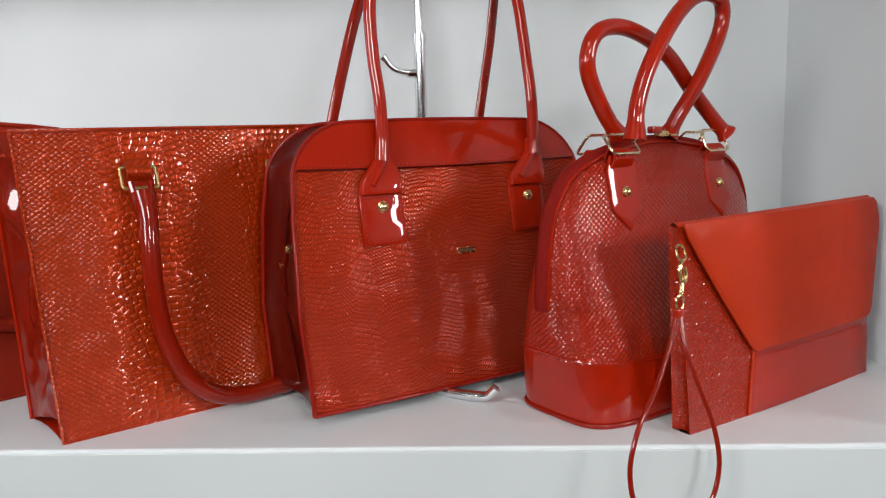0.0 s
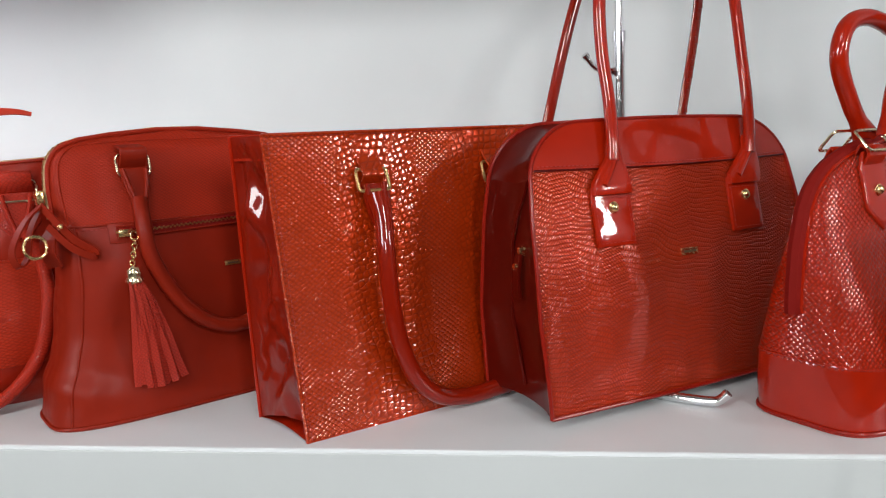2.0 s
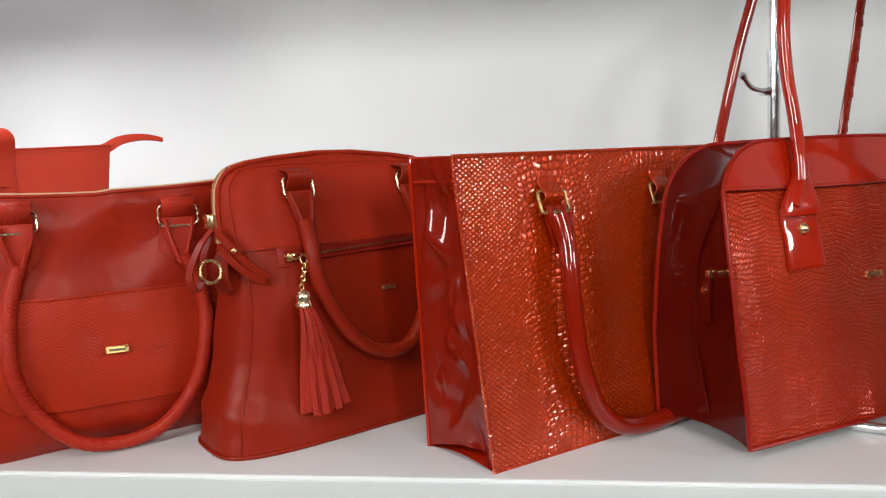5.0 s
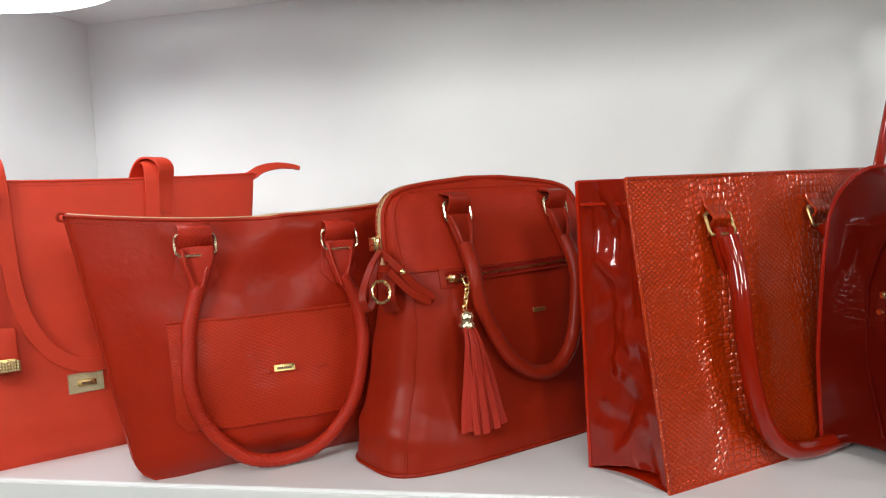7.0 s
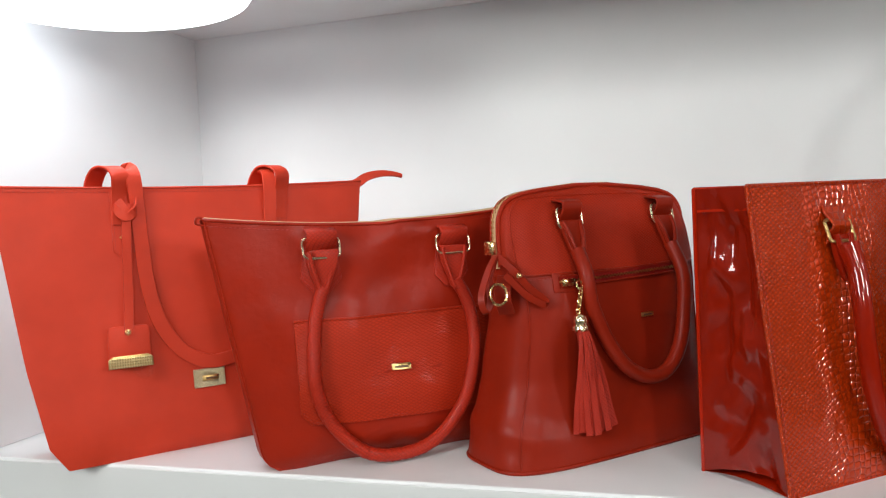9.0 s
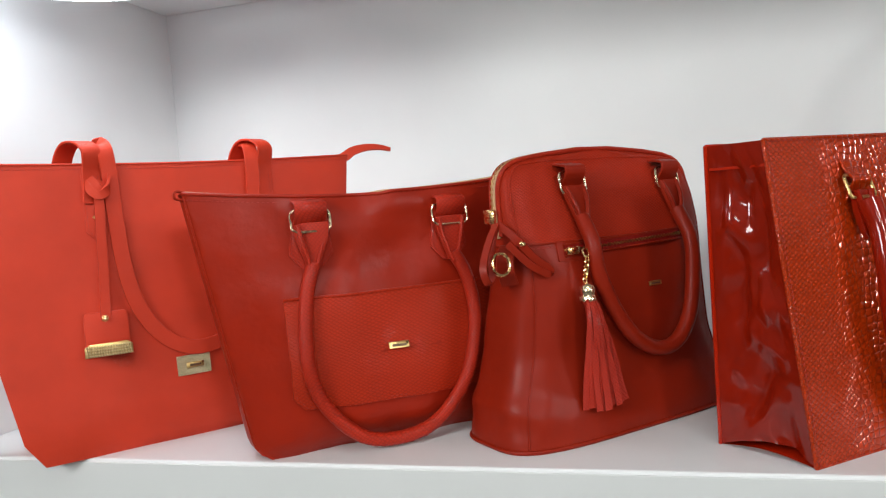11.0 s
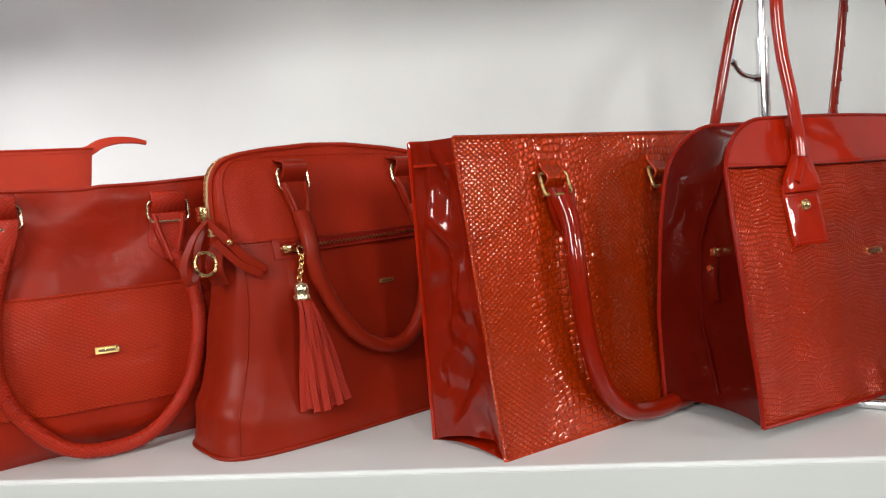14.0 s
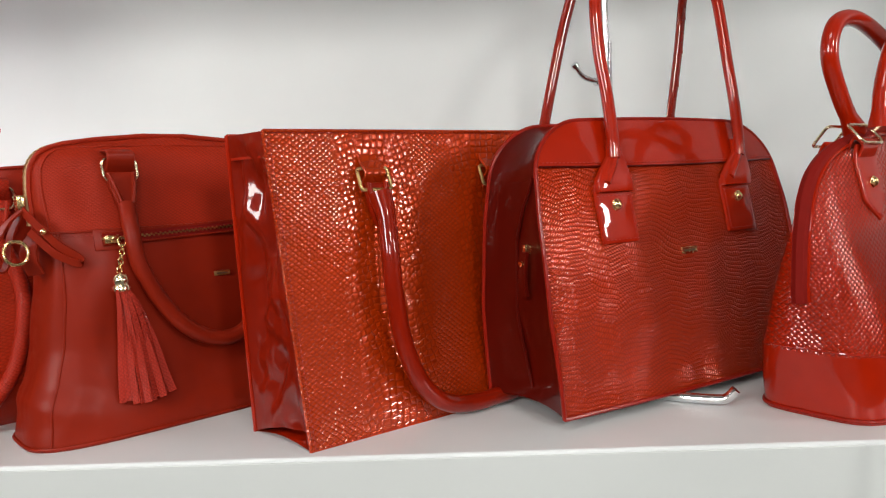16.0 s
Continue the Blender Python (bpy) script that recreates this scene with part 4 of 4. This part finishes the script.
    xs = [0.078 + 0.2 * i / 20 for i in range(21)]
    part("pocket_tape", strap([(x, fy(x, pz(x)) - 0.0022, pz(x)) for x in xs], 0.011, 0.0014, 1, across=(0, 0, 1)), TAPE, ob)
    zip_teeth([(x, fy(x, pz(x)) - 0.0028, pz(x)) for x in xs], 0.0036, 0.0026, (0, -1, 0), ob)
    for dz in (-0.0062, 0.0062):
        part("pocket_welt", tube([(x, fy(x, pz(x) + dz) - 0.0020, pz(x) + dz) for x in xs], 0.0014, 6, raw=True), LEATHER_E, ob)
    part("pocket_end", slab(rounded(0.070, 0.2045, 0.101, 0.2275, 0.0015), fy, 0.0002, 0.0014, 0.0004), LEATHER_E, ob)
    part("pocket_slider", box(0.078, fy(0.086, 0.216) - 0.0075, 0.2115, 0.096, fy(0.086, 0.216) - 0.0022, 0.2205, 0.002), GOLD, ob, "gold zip slider")
    # chain and tassel
    tas = new("tassel")
    tas.parent = ob
    tagged(tas, "red leather tassel on a gold chain")
    x0, y0 = 0.0845, -0.022
    part("slider_ring", link_ring(0.091, -0.016, 0.2135, 0.008, 0.010, 0.0011, 20, 0.48), GOLD, tas)
    for i in range(6):
        z = 0.2065 - i * 0.0046
        w = 0.0052
        pts = [(x0 + 0.006 - i * 0.001 + (w / 2 * math.cos(q) if i % 2 else 0), y0 + 0.004 + (0 if i % 2 else w / 2 * math.cos(q)), z + 0.0037 * math.sin(q)) for q in (2 * math.pi * k / 10 for k in range(10))]
        part("chain_link", tube(pts, 0.0008, 6, True, raw=True), GOLD, tas)
    ringp = lambda r, z: [(x0 + r * math.cos(2 * math.pi * k / 20), y0 + r * math.sin(2 * math.pi * k / 20), z) for k in range(20)]
    part("tassel_cap", grid([ringp(r, z) for r, z in ((0.0008, 0.1815), (0.003, 0.181), (0.0075, 0.177), (0.0085, 0.172), (0.0075, 0.1685), (0.0092, 0.166), (0.0092, 0.162), (0.0075, 0.1605))], True), PALE_GOLD, tas, "gold bell cap")
    rng = random.Random(4)
    n = 12
    for i in range(n):
        u = i / (n - 1)
        layer = i % 3
        xt = x0 - 0.0065 + 0.013 * u
        xb = 0.080 + 0.052 * u + rng.uniform(-0.003, 0.003)
        yb = fy(xb, 0.05) - 0.006 - 0.0035 * layer - 0.004 * math.sin(math.pi * u)
        yt = y0 - 0.005 + 0.004 * layer - 0.001
        zb = 0.036 + 0.012 * abs(u - 0.4) + rng.uniform(-0.002, 0.002)
        pts = [(xt, yt, 0.1635), (xt + (xb - xt) * 0.22, yt + (yb - yt) * 0.12 - 0.003, 0.145), (xt + (xb - xt) * 0.55, yt + (yb - yt) * 0.5 - 0.003, 0.105), (xt + (xb - xt) * 0.82 + rng.uniform(-0.0015, 0.0015), yt + (yb - yt) * 0.8 - 0.001, 0.068), (xb, yb, zb)]
        lo = rng.uniform(0.0070, 0.0090)
        part("fringe", strap(pts, lambda t: 0.0030 + (lo - 0.0030) * min(1, t * 1.6), 0.0012, 4, across=(1, rng.uniform(-0.5, 0.5), 0)), TASSEL_E, tas)
    # rings and drooping handle
    for x in (0.107, 0.262):
        handle_chape(x, 0.292, fy, 0.030, ob, LEATHER_E, PALE_GOLD, 0.037, 0.026, out=0.012)
        neck(x, 0.289, 0.240, fy, 0.032, 0.014, 0.006, ob, LEATHER_E)
    w = 0.0090
    pts = [(0.106, fy(0.106, 0.25) - 0.009, 0.252), (0.103, -0.014, 0.225), (0.106, -0.018, 0.19), (0.126, -0.020, 0.145), (0.155, -0.020, 0.110), (0.190, -0.020, 0.092), (0.222, -0.020, 0.096), (0.246, -0.020, 0.125), (0.258, -0.018, 0.17), (0.262, -0.014, 0.215), (0.262, fy(0.26, 0.25) - 0.009, 0.252)]
    part("handle", tube(pts, w, 14, per=8), LEATHER_E, ob, "rolled dark red leather handle hanging down")
    name_plate(0.208, 0.166, fy, 0.020, 0.0055, ob, OLD_GOLD)


def pocket_tote():
    ob = thing("pocket_tote", -0.935, 0.955, SHELF, 37, "soft red leather tote with a snake-print pocket and hanging handle", "handbag", "red handbags on the shelf")
    xl, xr = lerp_table([(0, 0.019), (0.0086, 0.006), (0.02, -0.002), (0.31, -0.054)]), lerp_table([(0, 0.304), (0.0086, 0.316), (0.02, 0.323), (0.31, 0.372)])
    belly = soft_table([(0, 0.0), (0.015, 0.55), (0.04, 0.92), (0.1, 1.0), (0.19, 1.0), (0.27, 0.78), (0.31, 0.62)])

    def fy(x, z):
        s = min(1, max(0, (x - xl(z)) / (xr(z) - xl(z))))
        dents = 0.012 * noise.noise(Vector((x * 17, 0.3, z * 15))) + 0.017 * noise.noise(Vector((x * 8 + z * 5, 1.7, z * 9))) * max(0.0, 1 - z / 0.33)
        dents += 0.006 * (1 - abs(noise.noise(Vector((x * 7 + z * 5, 3.1, z * 7 - x * 4))))) ** 5 - 0.003
        return -0.022 - 0.044 * belly(max(z, 0)) * math.sin(math.pi * s) ** 0.55 - dents * math.sin(math.pi * s)

    def by(x, z):
        s = min(1, max(0, (x - xl(z)) / (xr(z) - xl(z))))
        return -0.004 + 0.040 * belly(max(z, 0)) * math.sin(math.pi * s) ** 0.55 + 0.02

    top = lambda s: 0.296 + 0.014 * (2 * s - 1) ** 2 + (0.002 if s > 0.5 else 0)
    bag = Panelled(xl, xr, top, fy, by, 44, 36)
    part("front_panel", bag.sheet(fy), LEATHER_F, ob, "soft red leather")
    part("back_panel", bag.sheet(by), LEATHER_F, ob)
    part("base", bag.strip("bottom"), LEATHER_F, ob)
    for w, s in (("left", -1), ("right", 1)):
        part("side_gusset", bag.strip(w, 8, lambda u, t: (s * 0.004 * math.sin(math.pi * t), 0, 0)), LEATHER_F, ob)
        ed = bag.edge(fy, w)
        part("side_piping", tube(ed, 0.0016, 6, raw=True), LEATHER_F, ob)
    part("zip_panel", bag.strip("top", 10, lambda u, t: (0, 0, 0.0035 * math.sin(math.pi * t) ** 0.5)), TAN, ob, "tan lining and zip tape")
    te = bag.edge(fy, "top")
    part("top_binding", tube(te, 0.0022, 8, raw=True), LEATHER_F, ob)
    part("top_binding", tube(bag.edge(by, "top"), 0.0022, 8, raw=True), LEATHER_F, ob)
    part("stitching", stitches([p + Vector((0, -0.0006, -0.007)) for p in te[2:-2]]), THREAD, ob)
    part("zip_end", strap([(-0.030, -0.012, 0.304), (-0.046, -0.012, 0.309), (-0.060, -0.014, 0.313), (-0.062, -0.014, 0.306), (-0.052, -0.012, 0.303)], 0.016, 0.0025, across=(0, 1, 0)), LEATHER_F, ob)
    part("zip_ring", link_ring(-0.040, -0.020, 0.306, 0.022, 0.011, 0.0017, 60, 0.45), PALE_GOLD, ob, "pale gold ring")
    # front pocket with cut corners
    x0, x1, z0, z1 = 0.038, 0.292, 0.058, 0.185
    pk = [(x0, z1), (x0 + 0.004, z0 + 0.014), (x0 + 0.016, z0), (x1 - 0.016, z0), (x1 - 0.002, z0 + 0.014), (x1, z1)]
    part("pocket", slab(pk[::-1], fy, 0.0010, 0.0032, 0.0006, 0.016), POCKET_F, ob, "snake-print red leather pocket")
    sew = lambda poly, lift: [(x, fy(x, z) - lift, z) for x, z in poly]
    part("stitching", stitches(sew([(x0 + 0.004, z1 - 0.002), (x0 + 0.0075, z0 + 0.0155), (x0 + 0.0175, z0 + 0.0035), (0.17, z0 + 0.0035), (x1 - 0.0175, z0 + 0.0035), (x1 - 0.006, z0 + 0.016), (x1 - 0.004, z1)], 0.0044)), THREAD, ob)
    part("pocket_hem", tube(sew([(x0 + (x1 - x0) * i / 16, z1) for i in range(17)], 0.0036), 0.0020, 6, raw=True), POCKET_F, ob)
    name_plate(0.162, 0.122, lambda x, z: fy(x, z) - 0.0042, 0.0235, 0.0075, ob, OLD_GOLD)
    # rings, tabs and the drooping handle
    for x, z in ((0.074, 0.271), (0.241, 0.267)):
        w = 0.024
        poly = [(x - w, z - 0.038), (x - w * 0.45, z - 0.054), (x + w * 0.45, z - 0.054), (x + w, z - 0.038), (x + w * 0.8, z - 0.008), (x + w * 0.6, z + 0.004), (x - w * 0.6, z + 0.004), (x - w * 0.8, z - 0.008)]
        part("handle_tab", slab(poly, fy, 0.0006, 0.0022, 0.0006, 0.01), HANDLE_F, ob, "snake-print red handle tab")
        part("stitching", stitches([(px, fy(px, pz) - 0.003, pz) for px, pz in ((x - w + 0.004, z - 0.012), (x - w + 0.003, z - 0.037), (x - w * 0.4, z - 0.051), (x + w * 0.4, z - 0.051), (x + w - 0.003, z - 0.037), (x + w - 0.004, z - 0.012))]), THREAD, ob)
        handle_chape(x, z, fy, 0.036, ob, HANDLE_F, PALE_GOLD, 0.044, 0.025, out=0.015)
        neck(x, z - 0.002, z - 0.054, fy, 0.038, 0.014, 0.008, ob, HANDLE_F)
    w = 0.0081
    g = lambda x, z: fy(x, max(z, 0.03)) - 0.010
    line = [(0.075, 0.224), (0.068, 0.205), (0.060, 0.17), (0.058, 0.11), (0.076, 0.060), (0.116, 0.020), (0.165, 0.0105), (0.208, 0.024), (0.244, 0.068), (0.259, 0.12), (0.262, 0.16), (0.254, 0.198), (0.241, 0.222)]
    ruched = lambda t: w * (1 + (0.028 * math.sin(t * 430) + 0.02 * math.sin(t * 187)) * max(0.0, math.sin(math.pi * t)))
    part("handle", tube([(x, g(x, z), z) for x, z in line], ruched, 14, per=24), HANDLE_F, ob, "gathered snake-print handle hanging down")


def plain_tote():
    ob = thing("plain_tote", -1.187, 0.899, SHELF, 48, "large matt coral red tote with flat straps and gold plate", "handbag", "red handbags on the shelf")
    xl, xr = lerp_table([(0, 0.006), (0.03, -0.014), (0.13, -0.033), (0.37, -0.062)]), lerp_table([(0, 0.385), (0.03, 0.398), (0.37, 0.446)])

    def fy(x, z):
        s = min(1, max(0, (x - xl(z)) / (xr(z) - xl(z))))
        return 0.026 * z / 0.36 - 0.018 * math.sin(math.pi * s) ** 0.6 * min(1, max(0, z / 0.05)) ** 0.5 - 0.002 * noise.noise(Vector((x * 12, 0.7, z * 10)))

    by = lambda x, z: 0.118 - 0.075 * max(0, z / 0.36) ** 1.2
    bag = Panelled(xl, xr, lambda s: 0.358 + 0.006 * (2 * s - 1) ** 2, fy, by, 44, 36)
    part("front_panel", bag.sheet(fy), LEATHER_G, ob, "matt coral red leather")
    part("back_panel", bag.sheet(by), LEATHER_G, ob)
    part("base", bag.strip("bottom"), LEATHER_G, ob)
    for w, s in (("left", -1), ("right", 1)):
        part("side_gusset", bag.strip(w, 8, lambda u, t: (s * -0.008 * math.sin(math.pi * t), 0, 0)), LEATHER_G, ob)
    part("zip_panel", bag.strip("top", 8, lambda u, t: (0, 0, -0.014 * math.sin(math.pi * t) ** 0.6)), LEATHER_G, ob)
    te = bag.edge(fy, "top")
    part("top_binding", tube(te, 0.0016, 6, raw=True), LEATHER_G, ob)
    part("top_binding", tube(bag.edge(by, "top"), 0.0016, 6, raw=True), LEATHER_G, ob)
    part("stitching", stitches([p + Vector((0, -0.0006, -0.006)) for p in te[1:-1]]), THREAD, ob)
    zt = strap([(0.415, 0.030, 0.352), (0.440, 0.030, 0.360), (0.458, 0.030, 0.370), (0.482, 0.030, 0.375), (0.506, 0.031, 0.3745), (0.523, 0.031, 0.371)], lambda t: 0.015 - 0.013 * max(0.0, t - 0.3), 0.004, across=(0, 0.35, 1))
    part("zip_tail", zt, LEATHER_G, ob, "folded red zip end")
    # front strap
    leg = lambda x, z, o=0.004: (x, fy(x, min(z, 0.35)) - o, z)
    arch = [(0.098, 0.046, 0.350), (0.099, 0.036, 0.372), (0.101, 0.018, 0.384), (0.104, 0.002, 0.376), leg(0.107, 0.345, 0.006), leg(0.109, 0.29), leg(0.113, 0.23), leg(0.124, 0.18), leg(0.148, 0.140), leg(0.178, 0.120), leg(0.206, 0.118), leg(0.236, 0.128), leg(0.262, 0.155), leg(0.278, 0.20), leg(0.285, 0.26), leg(0.288, 0.32, 0.005), (0.289, 0.004, 0.366), (0.289, 0.016, 0.381), (0.288, 0.034, 0.376), (0.287, 0.046, 0.352)]
    rows = []
    line = glide(arch, 6)
    for i, q in enumerate(line):
        d = (line[min(i + 1, len(line) - 1)] - line[max(i - 1, 0)]).normalized()
        face = Vector((0, -1, 0.0)) if 10 < i < len(line) - 11 else d.cross(Vector((1, 0, 0))).normalized()
        wdir = d.cross(face).normalized()
        o = wdir.cross(d).normalized()
        rows.append([q + wdir * a * 0.0095 + o * b * 0.0018 for a, b in ((-1, -0.5), (-0.93, -1), (0.93, -1), (1, -0.5), (1, 0.5), (0.93, 1), (-0.93, 1), (-1, 0.5))])
    part("strap", grid(rows, True), LEATHER_G, ob, "flat red shoulder strap hanging down")
    for x in (0.086, 0.305):
        poly = [(x - 0.011, 0.276), (x, 0.264), (x + 0.011, 0.276), (x + 0.011, 0.354), (x - 0.011, 0.354)]
        part("strap_tab", slab(poly, fy, 0.0004, 0.002, 0.0006, 0.012), LEATHER_G, ob)
        part("stitching", stitches([(px, fy(px, pz) - 0.0026, pz) for px, pz in ((x - 0.008, 0.35), (x - 0.008, 0.277), (x, 0.2675), (x + 0.008, 0.277), (x + 0.008, 0.35))]), THREAD, ob)
        part("back_strap", strap([(x - 0.030, 0.046, 0.335), (x - 0.026, 0.038, 0.366), (x - 0.018, 0.026, 0.384), (x - 0.006, 0.010, 0.386), (x + 0.002, -0.002, 0.374), (x + 0.002, fy(x, 0.34) - 0.003, 0.348), (x, fy(x, 0.31) - 0.003, 0.31)], 0.024, 0.003, across=(1, 0.3, 0)), LEATHER_G, ob)
    part("stud", stud(0.086, fy(0.086, 0.293) - 0.003, 0.293, 0.003), GOLD, ob)
    # tag on its own strap
    tag = new("tag")
    tag.parent = ob
    tagged(tag, "red leather hang tag with a gold strip")
    tf = lambda x, z: fy(x, z) - 0.006
    part("tag_strap", strap([(x, tf(x, z) - 0.003, z) for x, z in ((0.094, 0.338), (0.092, 0.315), (0.090, 0.27), (0.088, 0.22), (0.085, 0.168))], 0.0115, 0.003), LEATHER_G, tag)
    part("tag_knot", strap([(0.080, tf(0.08, 0.32) + 0.001, 0.338), (0.084, tf(0.09, 0.32) - 0.005, 0.326), (0.093, tf(0.09, 0.32) - 0.008, 0.320), (0.102, tf(0.1, 0.33) - 0.006, 0.328), (0.106, tf(0.1, 0.34) - 0.001, 0.344)], 0.011, 0.003, across=(0.2, 0, 1)), LEATHER_G, tag)
    part("tag_knot", strap([(0.102, tf(0.1, 0.32) - 0.002, 0.318), (0.094, tf(0.09, 0.32) - 0.0075, 0.326), (0.084, tf(0.08, 0.33) - 0.005, 0.342)], 0.009, 0.003, across=(0.6, 0, 0.8)), LEATHER_G, tag)
    part("tag_leather", slab(rounded(0.060, 0.128, 0.110, 0.178, 0.006), tf, 0.0, 0.003, 0.0008), LEATHER_G, tag)
    part("tag_rivet", stud(0.084, tf(0.084, 0.170) - 0.003, 0.170, 0.0042), GOLD, tag)
    gm = slab([(0.058, 0.124), (0.112, 0.124), (0.112, 0.136), (0.106, 0.140), (0.064, 0.140), (0.058, 0.136)], tf, 0.003, 0.0016, 0.0004)
    strip_ob = part("gold_strip", gm, OLD_GOLD, tag, "woven gold strip")
    beads = bmesh.new()
    for i in range(17):
        for j in range(4):
            bx, bz = 0.0605 + i * 0.00305, 0.1258 + j * 0.0034
            bmesh.ops.create_uvsphere(beads, u_segments=6, v_segments=4, radius=0.0016, matrix=Matrix.Translation((bx, tf(bx, bz) - 0.0046, bz)))
    part("woven_mesh", beads, MATT_GOLD, strip_ob)
    part("film_flap", slab([(0.079, 0.1235), (0.111, 0.1235), (0.110, 0.113), (0.101, 0.107), (0.093, 0.110), (0.086, 0.118)][::-1], tf, 0.003, 0.0008, 0.0), FILM, tag, "torn clear plastic film")
    # lock plate
    pl = part("lock_plate", slab(rounded(0.163, 0.083, 0.205, 0.108, 0.0006), fy, 0.0, 0.0024, 0.0005), GLITTER, ob, "glittering gold lock plate")
    part("lock_bar", slab(rounded(0.174, 0.092, 0.196, 0.099, 0.0006), fy, 0.0024, 0.0022, 0.0006), OLD_GOLD, pl)
    part("engraving", slab(rounded(0.178, 0.0943, 0.192, 0.0967, 0.0004), fy, 0.0046, 0.0003, 0), INK, pl)


def bag_stand():
    ob = thing("bag_stand", 0.016, 1.272, SHELF, 0, "chrome telescopic display stand with bent hooks and feet", "display stand")
    part("pole", tube([(0, 0, 0.0), (0, 0, 0.2), (0, 0, 0.43)], 0.0078, 16), CHROME, ob)
    part("collar", tube([(0, 0, 0.422), (0, 0, 0.436)], 0.0088, 16), CHROME, ob)
    part("inner_pole", tube([(0, 0, 0.43), (0, 0, 0.55), (0, 0, 0.66)], 0.0050, 14), CHROME, ob)
    part("screw", tube([(-0.006, -0.003, 0.385), (-0.017, -0.008, 0.384)], 0.0055, 8), CHROME, ob)
    hk = part("hook", tube([(-0.010, -0.006, 0.385), (-0.022, -0.014, 0.386), (-0.034, -0.022, 0.390), (-0.044, -0.028, 0.402)], 0.0034, 10), CHROME, ob)
    part("hook_tip", tube([(-0.0435, -0.0278, 0.4015), (-0.0465, -0.0295, 0.4055)], 0.0048, 12), CHROME, hk)
    part("foot", tube([(0, 0, 0.008), (-0.004, -0.09, 0.006), (0.006, -0.165, 0.006), (0.034, -0.194, 0.0065), (0.072, -0.212, 0.007), (0.082, -0.216, 0.010), (0.090, -0.219, 0.019)], 0.0055, 12), CHROME, ob, "bent chrome foot")
    for ex, ey in ((-0.12, 0.06), (0.16, 0.10)):
        part("foot", tube([(0, 0, 0.008), (ex * 0.3, ey * 0.3, 0.006), (ex * 0.82, ey * 0.82, 0.006), (ex * 0.95, ey * 0.95, 0.007), (ex * 1.06, ey * 1.04, 0.018)], 0.0055, 12), CHROME, ob, "bent chrome foot")


clutch()
dome_bag()
shoulder_bag()
crocodile_tote()
tassel_bag()
pocket_tote()
plain_tote()
bag_stand()
